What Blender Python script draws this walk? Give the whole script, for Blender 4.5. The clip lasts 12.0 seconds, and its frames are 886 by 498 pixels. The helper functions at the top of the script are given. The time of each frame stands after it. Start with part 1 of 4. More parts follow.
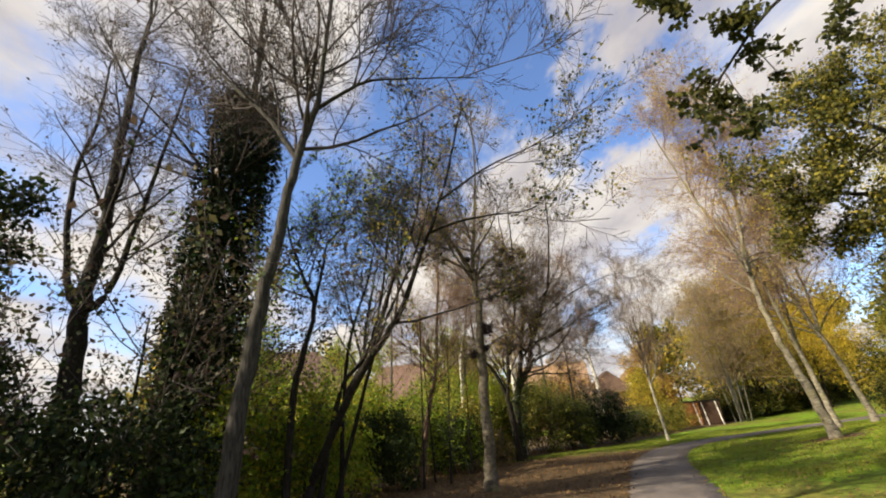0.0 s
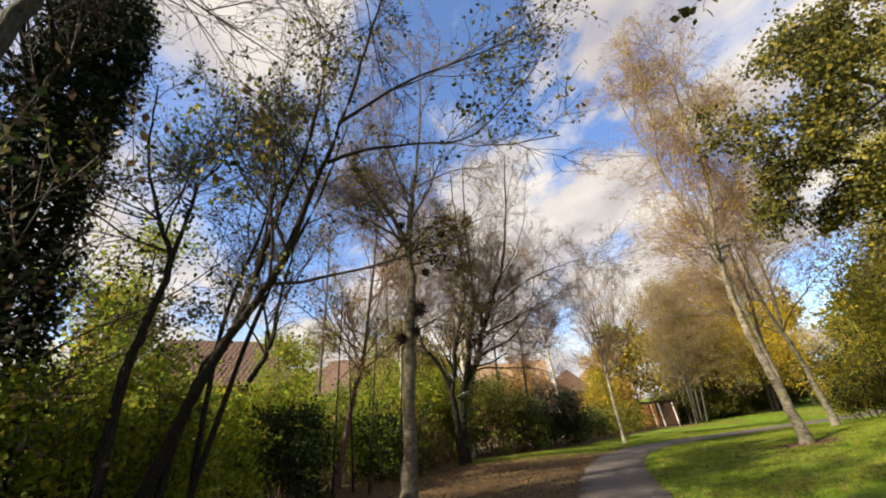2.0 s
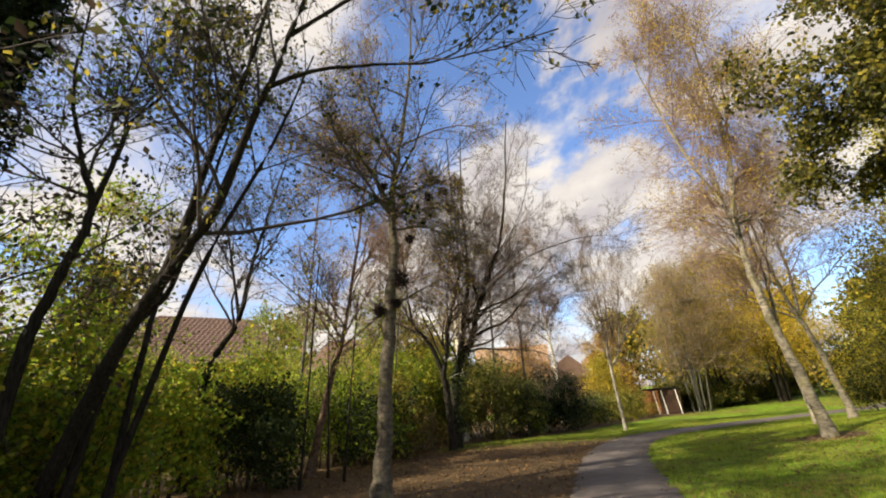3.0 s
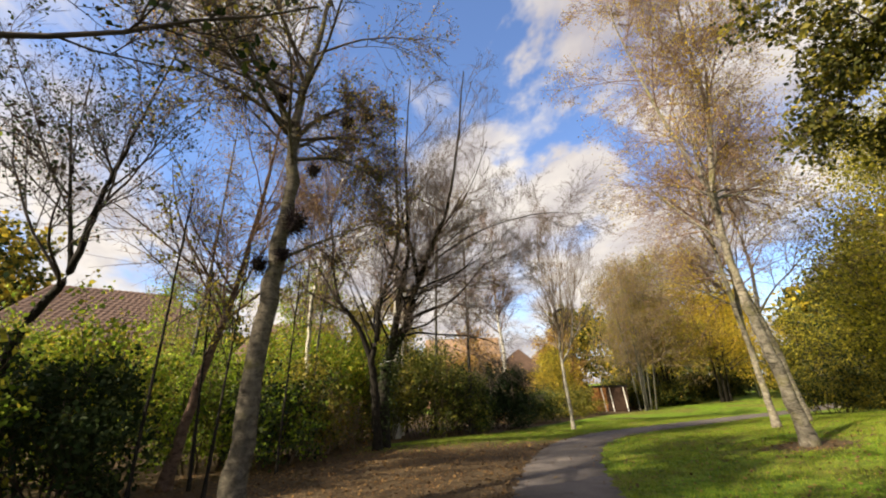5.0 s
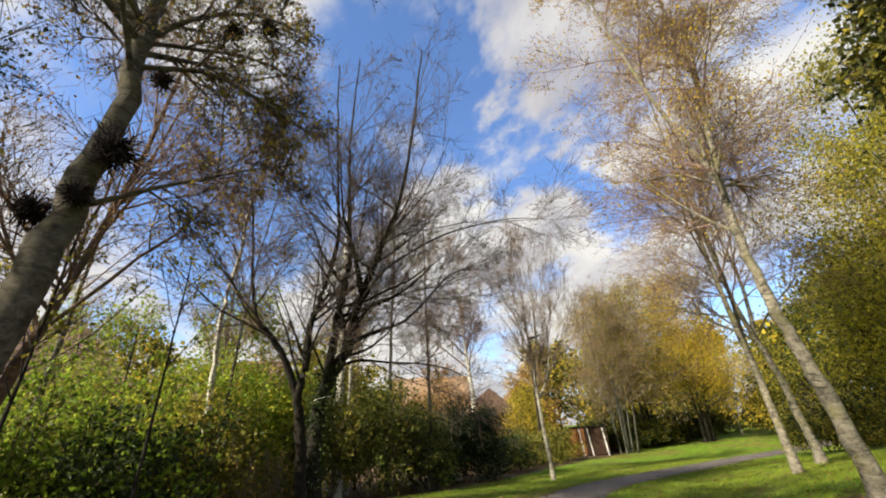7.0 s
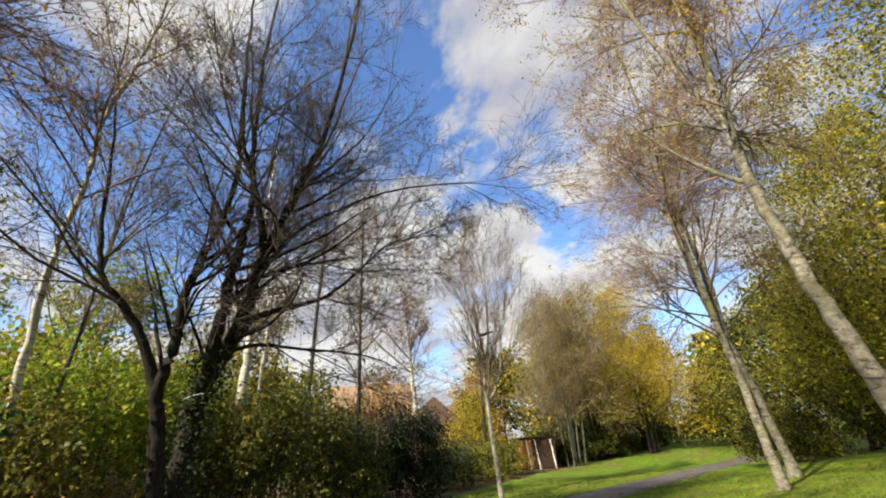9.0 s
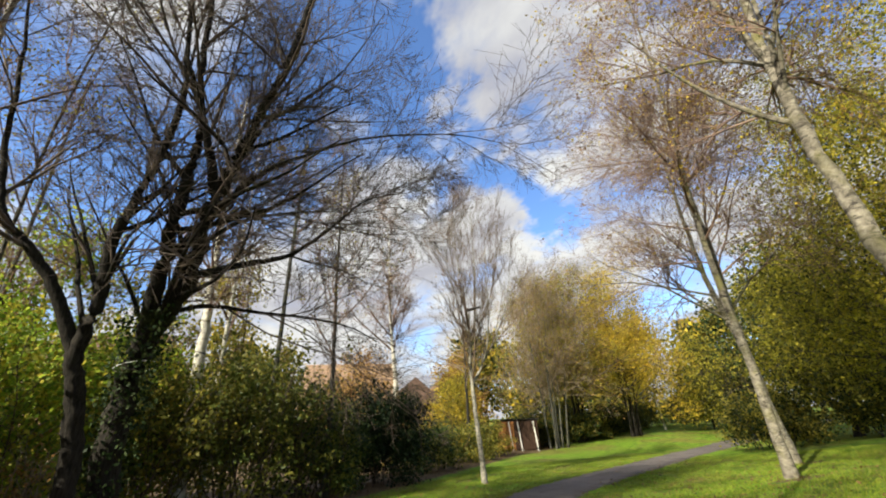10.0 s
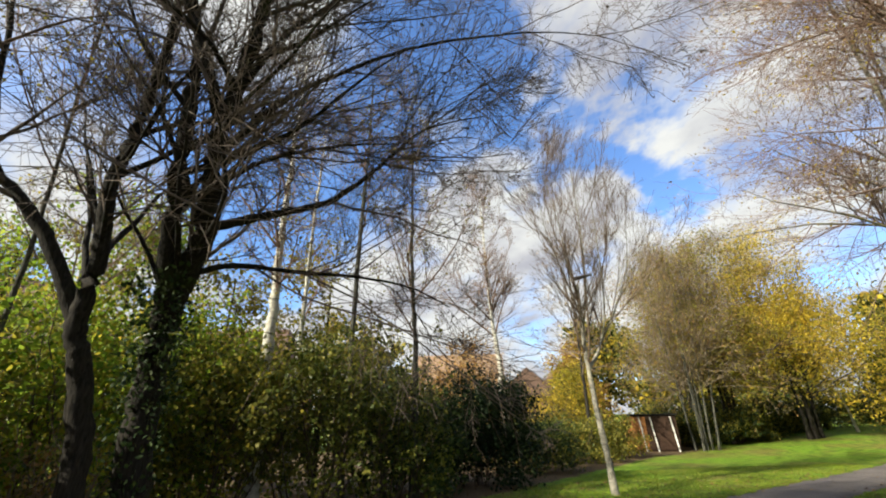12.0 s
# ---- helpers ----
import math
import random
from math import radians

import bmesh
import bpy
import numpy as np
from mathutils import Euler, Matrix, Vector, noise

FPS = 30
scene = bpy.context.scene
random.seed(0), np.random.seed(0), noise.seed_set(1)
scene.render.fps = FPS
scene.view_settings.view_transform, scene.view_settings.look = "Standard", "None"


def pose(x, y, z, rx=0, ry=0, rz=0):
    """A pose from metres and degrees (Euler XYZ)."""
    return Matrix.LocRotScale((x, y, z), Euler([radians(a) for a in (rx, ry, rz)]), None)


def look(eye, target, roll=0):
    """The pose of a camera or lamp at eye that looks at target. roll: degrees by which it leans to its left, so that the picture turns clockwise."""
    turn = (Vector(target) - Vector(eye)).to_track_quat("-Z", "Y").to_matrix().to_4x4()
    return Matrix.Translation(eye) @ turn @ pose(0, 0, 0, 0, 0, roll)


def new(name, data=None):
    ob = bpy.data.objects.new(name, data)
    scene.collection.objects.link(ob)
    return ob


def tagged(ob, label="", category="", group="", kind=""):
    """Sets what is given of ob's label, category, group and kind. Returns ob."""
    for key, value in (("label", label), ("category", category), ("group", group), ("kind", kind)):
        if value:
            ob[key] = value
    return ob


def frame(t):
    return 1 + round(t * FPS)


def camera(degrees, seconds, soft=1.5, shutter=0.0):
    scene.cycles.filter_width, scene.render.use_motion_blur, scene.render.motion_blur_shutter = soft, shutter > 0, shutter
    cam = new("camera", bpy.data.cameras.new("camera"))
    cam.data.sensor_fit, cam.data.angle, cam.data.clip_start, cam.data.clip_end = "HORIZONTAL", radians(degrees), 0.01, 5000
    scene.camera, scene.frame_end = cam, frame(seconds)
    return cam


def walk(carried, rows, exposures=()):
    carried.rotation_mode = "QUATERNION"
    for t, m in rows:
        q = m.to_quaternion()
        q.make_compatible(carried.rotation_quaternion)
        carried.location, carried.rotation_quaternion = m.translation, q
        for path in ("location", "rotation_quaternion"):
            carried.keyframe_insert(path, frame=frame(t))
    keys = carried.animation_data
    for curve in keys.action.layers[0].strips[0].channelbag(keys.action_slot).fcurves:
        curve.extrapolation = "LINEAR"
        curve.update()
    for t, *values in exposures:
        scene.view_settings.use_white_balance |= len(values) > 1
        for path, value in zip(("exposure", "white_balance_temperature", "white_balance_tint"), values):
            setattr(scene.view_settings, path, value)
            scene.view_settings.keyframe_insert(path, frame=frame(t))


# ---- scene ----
cam = camera(94.1, 12.0, soft=2.0)
METRES, EYE, TILT, LEAN, TURN = 16.0, 1.48, 22.5, 5.0, 0.0
ROWS = [
    (0.0, 0.0, 0.0, 0.0, 0.0, 0.0, 0.0),
    (0.5, 0.0164, 0.035, -0.0134, -2.66, 0.97, 0.2),
    (1.0, 0.0361, 0.068, -0.025, -3.28, 0.98, 1.1),
    (1.5, 0.0534, 0.1028, -0.0399, -3.93, 0.61, -0.52),
    (2.0, 0.0721, 0.1365, -0.0558, -4.03, -0.16, -2.43),
    (2.5, 0.0884, 0.1735, -0.0715, -4.36, -1.42, -3.19),
    (3.0, 0.1065, 0.2081, -0.0855, -3.33, -2.27, -3.39),
    (5.0, 0.1708, 0.3511, -0.1425, -8.62, -2.73, -7.08),
    (5.5, 0.1862, 0.3893, -0.1578, -9.72, -1.31, -7.74),
    (6.0, 0.2027, 0.4249, -0.1722, -10.8, 0.22, -7.89),
    (6.5, 0.2181, 0.4628, -0.1878, -11.8, 1.77, -7.69),
    (8.5, 0.2873, 0.6152, -0.2481, -17.1, 6.11, -8.28),
    (9.0, 0.301, 0.6499, -0.2626, -19.58, 5.7, -9.76),
    (9.5, 0.3184, 0.6863, -0.2757, -21.14, 4.86, -11.0),
    (10.0, 0.3327, 0.7216, -0.2899, -21.64, 3.82, -11.27),
    (10.5, 0.3519, 0.7539, -0.3017, -19.54, 3.64, -9.52),
    (11.0, 0.3666, 0.7853, -0.3131, -14.99, 3.48, -7.82),
    (11.5, 0.3864, 0.8136, -0.3243, -10.24, 2.3, -7.26),
    (12.0, 0.4074, 0.8465, -0.3366, -6.9, 0.59, -7.1),
]
walk(cam, [(t, pose(0, 0, EYE, TILT, LEAN, TURN) @ pose(METRES * x, METRES * y, METRES * z, 90 + pitch, roll, yaw)) for t, x, y, z, yaw, pitch, roll in ROWS], [(0.0, 0.95, 6900, 11), (3.2, 1.0, 7000, 11), (5.6, 1.0, 7000, 12), (6.5, 0.96, 6700, 9), (8.5, 0.95, 6400, 7), (12.0, 0.98, 6300, 5)])

# ---------------------------------------------------------------- world, sun
SUN_AZ, SUN_EL = (-1.0, -0.38), 33.0          # the sun stands low over the wood
sl = math.hypot(*SUN_AZ)
to_sun = Vector((SUN_AZ[0] / sl * math.cos(radians(SUN_EL)), SUN_AZ[1] / sl * math.cos(radians(SUN_EL)), math.sin(radians(SUN_EL))))
sun_data = bpy.data.lights.new("sun", "SUN")
sun_data.energy, sun_data.angle, sun_data.color = 5.0, radians(0.6), (1.0, 0.90, 0.72)
sun = new("sun", sun_data)
sun.matrix_world = look(to_sun * 60, (0, 0, 0))


def node(tree, kind, **kw):
    n = tree.nodes.new(kind)
    for k, v in kw.items():
        if k == "op":
            n.operation = v
        elif k == "blend":
            n.blend_type = v
        elif k == "dtype":
            n.data_type = v
        else:
            n.inputs[k.replace("_", " ")].default_value = v
    return n


def ramp(tree, stops, mode="LINEAR"):
    r = tree.nodes.new("ShaderNodeValToRGB")
    r.color_ramp.interpolation = mode
    while len(r.color_ramp.elements) < len(stops):
        r.color_ramp.elements.new(0.5)
    for e, (p, c) in zip(r.color_ramp.elements, stops):
        e.position, e.color = p, (*c, 1)
    return r


world = bpy.data.worlds.new("sky")
scene.world = world
world.use_nodes = True
wt = world.node_tree
wt.nodes.clear()
sky = wt.nodes.new("ShaderNodeTexSky")
sky.sky_type, sky.sun_disc = "NISHITA", False
sky.sun_elevation, sky.sun_rotation = radians(SUN_EL), math.atan2(SUN_AZ[0], SUN_AZ[1])
sky.air_density, sky.dust_density, sky.ozone_density = 1.0, 0.4, 3.0
SKY, CLOUD = 0.12, 0.49
coord = wt.nodes.new("ShaderNodeTexCoord")
sep = wt.nodes.new("ShaderNodeSeparateXYZ")
wt.links.new(coord.outputs["Generated"], sep.inputs[0])
# clouds lie on a flat layer: the direction divided by its height
zed = node(wt, "ShaderNodeMath", op="ADD")
zed.inputs[1].default_value = 0.22
wt.links.new(sep.outputs["Z"], zed.inputs[0])
flat = node(wt, "ShaderNodeVectorMath", op="DIVIDE")
wt.links.new(coord.outputs["Generated"], flat.inputs[0])
comb = wt.nodes.new("ShaderNodeCombineXYZ")
for k in range(3):
    wt.links.new(zed.outputs[0], comb.inputs[k])
wt.links.new(comb.outputs[0], flat.inputs[1])
mapn = wt.nodes.new("ShaderNodeMapping")
mapn.inputs["Location"].default_value = (3.1, 0.6, 0.0)
mapn.inputs["Rotation"].default_value = (0, 0, 0.5)
mapn.inputs["Scale"].default_value = (1.15, 0.8, 0.6)
wt.links.new(flat.outputs[0], mapn.inputs[0])
n1 = node(wt, "ShaderNodeTexNoise", Scale=1.25, Detail=9.0, Roughness=0.56, Distortion=0.35)
wt.links.new(mapn.outputs[0], n1.inputs["Vector"])
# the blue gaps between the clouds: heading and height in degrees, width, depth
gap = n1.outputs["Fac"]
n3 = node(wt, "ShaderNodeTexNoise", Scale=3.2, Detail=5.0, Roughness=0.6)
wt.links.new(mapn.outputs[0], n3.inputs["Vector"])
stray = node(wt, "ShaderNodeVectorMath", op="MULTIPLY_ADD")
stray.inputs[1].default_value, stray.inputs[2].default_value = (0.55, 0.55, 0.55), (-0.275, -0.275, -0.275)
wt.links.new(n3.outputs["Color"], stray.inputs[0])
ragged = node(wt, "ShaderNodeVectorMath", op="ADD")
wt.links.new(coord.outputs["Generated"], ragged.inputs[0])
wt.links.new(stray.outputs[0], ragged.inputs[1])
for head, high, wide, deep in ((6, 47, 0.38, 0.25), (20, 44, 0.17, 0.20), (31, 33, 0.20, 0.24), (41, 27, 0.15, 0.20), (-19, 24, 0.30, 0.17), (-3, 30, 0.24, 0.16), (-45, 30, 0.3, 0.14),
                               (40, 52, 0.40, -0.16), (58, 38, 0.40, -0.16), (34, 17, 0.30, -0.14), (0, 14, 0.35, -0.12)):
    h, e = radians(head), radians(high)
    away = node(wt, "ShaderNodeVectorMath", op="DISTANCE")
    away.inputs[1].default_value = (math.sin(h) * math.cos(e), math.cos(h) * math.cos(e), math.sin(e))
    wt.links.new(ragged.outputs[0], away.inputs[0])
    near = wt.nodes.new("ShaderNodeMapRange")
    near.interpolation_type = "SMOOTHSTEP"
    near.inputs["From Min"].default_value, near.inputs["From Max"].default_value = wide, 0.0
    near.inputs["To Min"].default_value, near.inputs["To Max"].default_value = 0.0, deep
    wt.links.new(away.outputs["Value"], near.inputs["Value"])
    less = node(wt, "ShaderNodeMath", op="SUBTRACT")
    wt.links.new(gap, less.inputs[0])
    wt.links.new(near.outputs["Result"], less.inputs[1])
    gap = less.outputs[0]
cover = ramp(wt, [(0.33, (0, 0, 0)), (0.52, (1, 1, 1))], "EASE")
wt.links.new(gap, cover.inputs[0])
n2 = node(wt, "ShaderNodeTexNoise", Scale=2.6, Detail=6.0, Roughness=0.55)
wt.links.new(mapn.outputs[0], n2.inputs["Vector"])
shade = ramp(wt, [(0.34, (0.58, 0.565, 0.62)), (0.60, (1.0, 0.965, 0.925))])
wt.links.new(n2.outputs["Fac"], shade.inputs[0])
skyc = node(wt, "ShaderNodeMix", dtype="RGBA", blend="MULTIPLY")
skyc.inputs["Factor"].default_value = 1.0
skyc.inputs["B"].default_value = (SKY * 0.95, SKY * 1.05, SKY * 1.25, 1)
wt.links.new(sky.outputs[0], skyc.inputs["A"])
clc = node(wt, "ShaderNodeMix", dtype="RGBA", blend="MULTIPLY")
clc.inputs["Factor"].default_value = 1.0
clc.inputs["B"].default_value = (CLOUD, CLOUD, CLOUD, 1)
wt.links.new(shade.outputs[0], clc.inputs["A"])
mixc = node(wt, "ShaderNodeMix", dtype="RGBA")
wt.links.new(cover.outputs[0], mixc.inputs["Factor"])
wt.links.new(skyc.outputs["Result"], mixc.inputs["A"])
wt.links.new(clc.outputs["Result"], mixc.inputs["B"])
bg = wt.nodes.new("ShaderNodeBackground")
wo = wt.nodes.new("ShaderNodeOutputWorld")
wt.links.new(mixc.outputs["Result"], bg.inputs[0])
wt.links.new(bg.outputs[0], wo.inputs[0])


# ---------------------------------------------------------------- materials
def material(name, rough=0.8, spec=0.3):
    m = bpy.data.materials.new(name)
    m.use_nodes = True
    t = m.node_tree
    b = t.nodes["Principled BSDF"]
    b.inputs["Roughness"].default_value = rough
    b.inputs["Specular IOR Level"].default_value = spec
    return m, t, b


def obj_noise(t, scale, detail=4.0, rough=0.55, stretch=(1, 1, 1), dist=0.0):
    c = t.nodes.new("ShaderNodeTexCoord")
    mp = t.nodes.new("ShaderNodeMapping")
    mp.inputs["Scale"].default_value = stretch
    t.links.new(c.outputs["Object"], mp.inputs[0])
    n = node(t, "ShaderNodeTexNoise", Scale=scale, Detail=detail, Roughness=rough, Distortion=dist)
    t.links.new(mp.outputs[0], n.inputs["Vector"])
    return n


def mix(t, fac, a, b, blend="MIX"):
    m = node(t, "ShaderNodeMix", dtype="RGBA", blend=blend)
    for key, v in (("Factor", fac), ("A", a), ("B", b)):
        if isinstance(v, (int, float)):
            m.inputs[key].default_value = v
        elif isinstance(v, tuple):
            m.inputs[key].default_value = (*v, 1)
        else:
            t.links.new(v, m.inputs[key])
    return m.outputs["Result"]


def bump(t, b, height, strength, distance):
    n = t.nodes.new("ShaderNodeBump")
    n.inputs["Strength"].default_value, n.inputs["Distance"].default_value = strength, distance
    t.links.new(height, n.inputs["Height"])
    t.links.new(n.outputs[0], b.inputs["Normal"])


def bark_material(name, dark, light, moss, moss_amount, lenticel=0.0):
    """Rough bark: furrows along the trunk, blotches, moss; on birches dark bands round the trunk."""
    m, t, b = material(name, 0.85, 0.2)
    furrow = obj_noise(t, 9.0, 6.0, 0.6, (4, 4, 0.7)) if not lenticel else obj_noise(t, 5.0, 7.0, 0.7, (1.6, 1.6, 2.2), 0.6)
    blotch = obj_noise(t, 1.7, 5.0, 0.6)
    r = ramp(t, [(0.33, dark), (0.68, light)])
    t.links.new(furrow.outputs["Fac"], r.inputs[0])
    col = r.outputs[0]
    if lenticel:
        bands = obj_noise(t, 2.3, 8.0, 0.75, (1.0, 1.0, 3.6), 1.1)
        lr = ramp(t, [(0.53, (0, 0, 0)), (0.59, (1, 1, 1))])
        t.links.new(bands.outputs["Fac"], lr.inputs[0])
        f = node(t, "ShaderNodeMath", op="MULTIPLY")
        f.inputs[1].default_value = lenticel
        t.links.new(lr.outputs[0], f.inputs[0])
        col = mix(t, f.outputs[0], col, (0.035, 0.03, 0.026))
    mr = ramp(t, [(0.62 - moss_amount, (0, 0, 0)), (0.85 - moss_amount, (1, 1, 1))])
    t.links.new(blotch.outputs["Fac"], mr.inputs[0])
    col = mix(t, mr.outputs[0], col, moss)
    t.links.new(col, b.inputs["Base Color"])
    bump(t, b, furrow.outputs["Fac"], 0.7, 0.03)
    return m


def leaf_material(name, colours, glow=0.4, rough=0.5):
    """Leaves of several colours, each one its own, that let light through."""
    m, t, b = material(name, rough, 0.18)
    g = t.nodes.new("ShaderNodeNewGeometry")
    stops = [(i / max(1, len(colours) - 1), c) for i, c in enumerate(colours)]
    r = ramp(t, stops)
    t.links.new(g.outputs["Random Per Island"], r.inputs[0])
    big = obj_noise(t, 0.8, 3.0)
    br = ramp(t, [(0.35, (0.72, 0.74, 0.76)), (0.65, (1.18, 1.14, 1.08))])
    t.links.new(big.outputs["Fac"], br.inputs[0])
    col = mix(t, 1.0, r.outputs[0], br.outputs[0], "MULTIPLY")
    t.links.new(col, b.inputs["Base Color"])
    tr = t.nodes.new("ShaderNodeBsdfTranslucent")
    t.links.new(col, tr.inputs["Color"])
    ms = t.nodes.new("ShaderNodeMixShader")
    ms.inputs[0].default_value = glow
    t.links.new(b.outputs[0], ms.inputs[1])
    t.links.new(tr.outputs[0], ms.inputs[2])
    t.links.new(ms.outputs[0], t.nodes["Material Output"].inputs["Surface"])
    return m


def plain(name, colour, rough=0.8, vary=0.3, scale=6.0, bumps=0.2):
    m, t, b = material(name, rough)
    n = obj_noise(t, scale, 6.0, 0.6)
    r = ramp(t, [(0.3, tuple(v * (1 - vary) for v in colour)), (0.7, tuple(min(1, v * (1 + vary)) for v in colour))])
    t.links.new(n.outputs["Fac"], r.inputs[0])
    t.links.new(r.outputs[0], b.inputs["Base Color"])
    bump(t, b, n.outputs["Fac"], bumps, 0.02)
    return m


# near-black: the shade on backlit trunks is put into this bark colour
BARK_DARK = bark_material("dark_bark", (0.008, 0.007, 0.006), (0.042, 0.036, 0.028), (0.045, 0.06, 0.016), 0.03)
BARK_GREY = bark_material("grey_bark", (0.035, 0.034, 0.03), (0.14, 0.135, 0.11), (0.08, 0.10, 0.03), 0.08)
# grey bark again, with the leaning trunk's shade put into the colour
BARK_GREY_DARK = bark_material("shaded_grey_bark", (0.02, 0.019, 0.017), (0.085, 0.08, 0.07), (0.06, 0.075, 0.022), 0.05)
BARK_RED = bark_material("reddish_bark", (0.06, 0.038, 0.028), (0.25, 0.165, 0.12), (0.14, 0.11, 0.05), 0.02, 0.3)
BARK_BIRCH = bark_material("birch_bark", (0.07, 0.058, 0.044), (0.36, 0.325, 0.255), (0.19, 0.175, 0.06), 0.12, 0.9)
BARK_OLD = bark_material("old_birch_bark", (0.04, 0.034, 0.026), (0.19, 0.165, 0.125), (0.20, 0.185, 0.05), 0.07, 0.7)
BARK_PALE = bark_material("pale_birch_bark", (0.42, 0.39, 0.33), (0.74, 0.71, 0.62), (0.42, 0.40, 0.2), 0.0, 0.8)
BARK_YOUNG = bark_material("young_pale_bark", (0.16, 0.145, 0.115), (0.40, 0.37, 0.30), (0.17, 0.16, 0.07), 0.04, 0.35)
TWIG_YOUNG = plain("young_twig", (0.16, 0.115, 0.08), 0.8, 0.3, 3.0)
TWIG_STEMS = plain("grey_brown_twig", (0.115, 0.088, 0.07), 0.8, 0.45, 3.0)
TWIG_DARK = plain("dark_twig", (0.068, 0.055, 0.05), 0.8, 0.4, 3.0)
TWIG_BROWN = plain("brown_twig", (0.20, 0.13, 0.095), 0.8, 0.4, 3.0)
CLUMP = plain("tangled_twig", (0.03, 0.02, 0.02), 0.9, 0.4, 3.0)
TWIG_HEDGE = plain("hedge_twig", (0.085, 0.062, 0.045), 0.8, 0.4, 3.0)
TWIG_PALE = plain("pale_twig", (0.24, 0.185, 0.13), 0.8, 0.3, 3.0)
# ivy green darkened: the shade on its trunk is put into the colour
LEAF_IVY = leaf_material("shaded_ivy_leaf", [(0.006, 0.014, 0.005), (0.013, 0.028, 0.009), (0.026, 0.045, 0.013)], 0.12, 0.65)
LEAF_DARK = leaf_material("dark_leaf", [(0.018, 0.035, 0.012), (0.035, 0.06, 0.018), (0.07, 0.09, 0.025)], 0.25, 0.6)
LEAF_GREEN = leaf_material("green_leaf", [(0.10, 0.18, 0.02), (0.24, 0.36, 0.035), (0.44, 0.52, 0.06)], 0.55)
LEAF_OLIVE = leaf_material("olive_leaf", [(0.12, 0.12, 0.023), (0.27, 0.245, 0.043), (0.47, 0.38, 0.06)], 0.5)
LEAF_OAK = leaf_material("oak_leaf", [(0.032, 0.042, 0.013), (0.07, 0.08, 0.022), (0.14, 0.135, 0.032)], 0.3, 0.6)
LEAF_HEDGE = leaf_material("hedge_leaf", [(0.05, 0.075, 0.016), (0.13, 0.15, 0.03), (0.27, 0.25, 0.05)], 0.4, 0.4)
LEAF_GOLD = leaf_material("golden_leaf", [(0.38, 0.26, 0.036), (0.61, 0.44, 0.047), (0.78, 0.60, 0.06)], 0.45)
LEAF_RUST = leaf_material("rusty_leaf", [(0.22, 0.12, 0.045), (0.38, 0.22, 0.075), (0.46, 0.32, 0.11)], 0.4)
# yellowing leaves; on the green bushes they also stand in for sunlight
LEAF_LIME = leaf_material("yellowing_leaf", [(0.19, 0.20, 0.026), (0.40, 0.37, 0.042), (0.63, 0.54, 0.06)], 0.5)
LEAF_PURPLE = leaf_material("dry_leaf", [(0.05, 0.035, 0.03), (0.10, 0.07, 0.05), (0.12, 0.12, 0.05)], 0.3)
LITTER = leaf_material("fallen_leaf", [(0.07, 0.04, 0.022), (0.16, 0.092, 0.042), (0.32, 0.19, 0.07)], 0.1, 0.7)
GRASS_BLADE = leaf_material("grass_blade", [(0.12, 0.19, 0.018), (0.22, 0.33, 0.028), (0.38, 0.38, 0.06)], 0.35)


def ground_material():
    """Mown grass with worn patches; bare soil and old leaves where the soil attribute says so."""
    m, t, b = material("grass_ground", 0.9, 0.15)
    fine = obj_noise(t, 30.0, 5.0, 0.7)
    broad = obj_noise(t, 0.55, 4.0, 0.6)
    r = ramp(t, [(0.3, (0.095, 0.18, 0.014)), (0.7, (0.235, 0.37, 0.03))])
    t.links.new(fine.outputs["Fac"], r.inputs[0])
    r2 = ramp(t, [(0.40, (0, 0, 0)), (0.64, (0.85, 0.85, 0.85))])
    t.links.new(broad.outputs["Fac"], r2.inputs[0])
    grass = mix(t, r2.outputs[0], r.outputs[0], (0.20, 0.18, 0.045))
    tuft = obj_noise(t, 3.2, 6.0, 0.7)
    tr = ramp(t, [(0.38, (0.45, 0.5, 0.5)), (0.62, (1.1, 1.08, 1.0))])
    t.links.new(tuft.outputs["Fac"], tr.inputs[0])
    grass = mix(t, 1.0, grass, tr.outputs[0], "MULTIPLY")
    soil = ramp(t, [(0.3, (0.05, 0.035, 0.021)), (0.7, (0.18, 0.125, 0.068))])
    t.links.new(fine.outputs["Fac"], soil.inputs[0])
    at = t.nodes.new("ShaderNodeAttribute")
    at.attribute_name = "soil"
    edge = node(t, "ShaderNodeMath", op="ADD")
    t.links.new(at.outputs["Fac"], edge.inputs[0])
    wob = node(t, "ShaderNodeMath", op="MULTIPLY_ADD")
    wob.inputs[1].default_value, wob.inputs[2].default_value = 1.0, -0.5
    wn = obj_noise(t, 2.2, 6.0, 0.7)
    t.links.new(wn.outputs["Fac"], wob.inputs[0])
    t.links.new(wob.outputs[0], edge.inputs[1])
    er = ramp(t, [(0.4, (0, 0, 0)), (0.6, (1, 1, 1))])
    t.links.new(edge.outputs[0], er.inputs[0])
    t.links.new(mix(t, er.outputs[0], grass, soil.outputs[0]), b.inputs["Base Color"])
    bump(t, b, fine.outputs["Fac"], 0.8, 0.04)
    return m


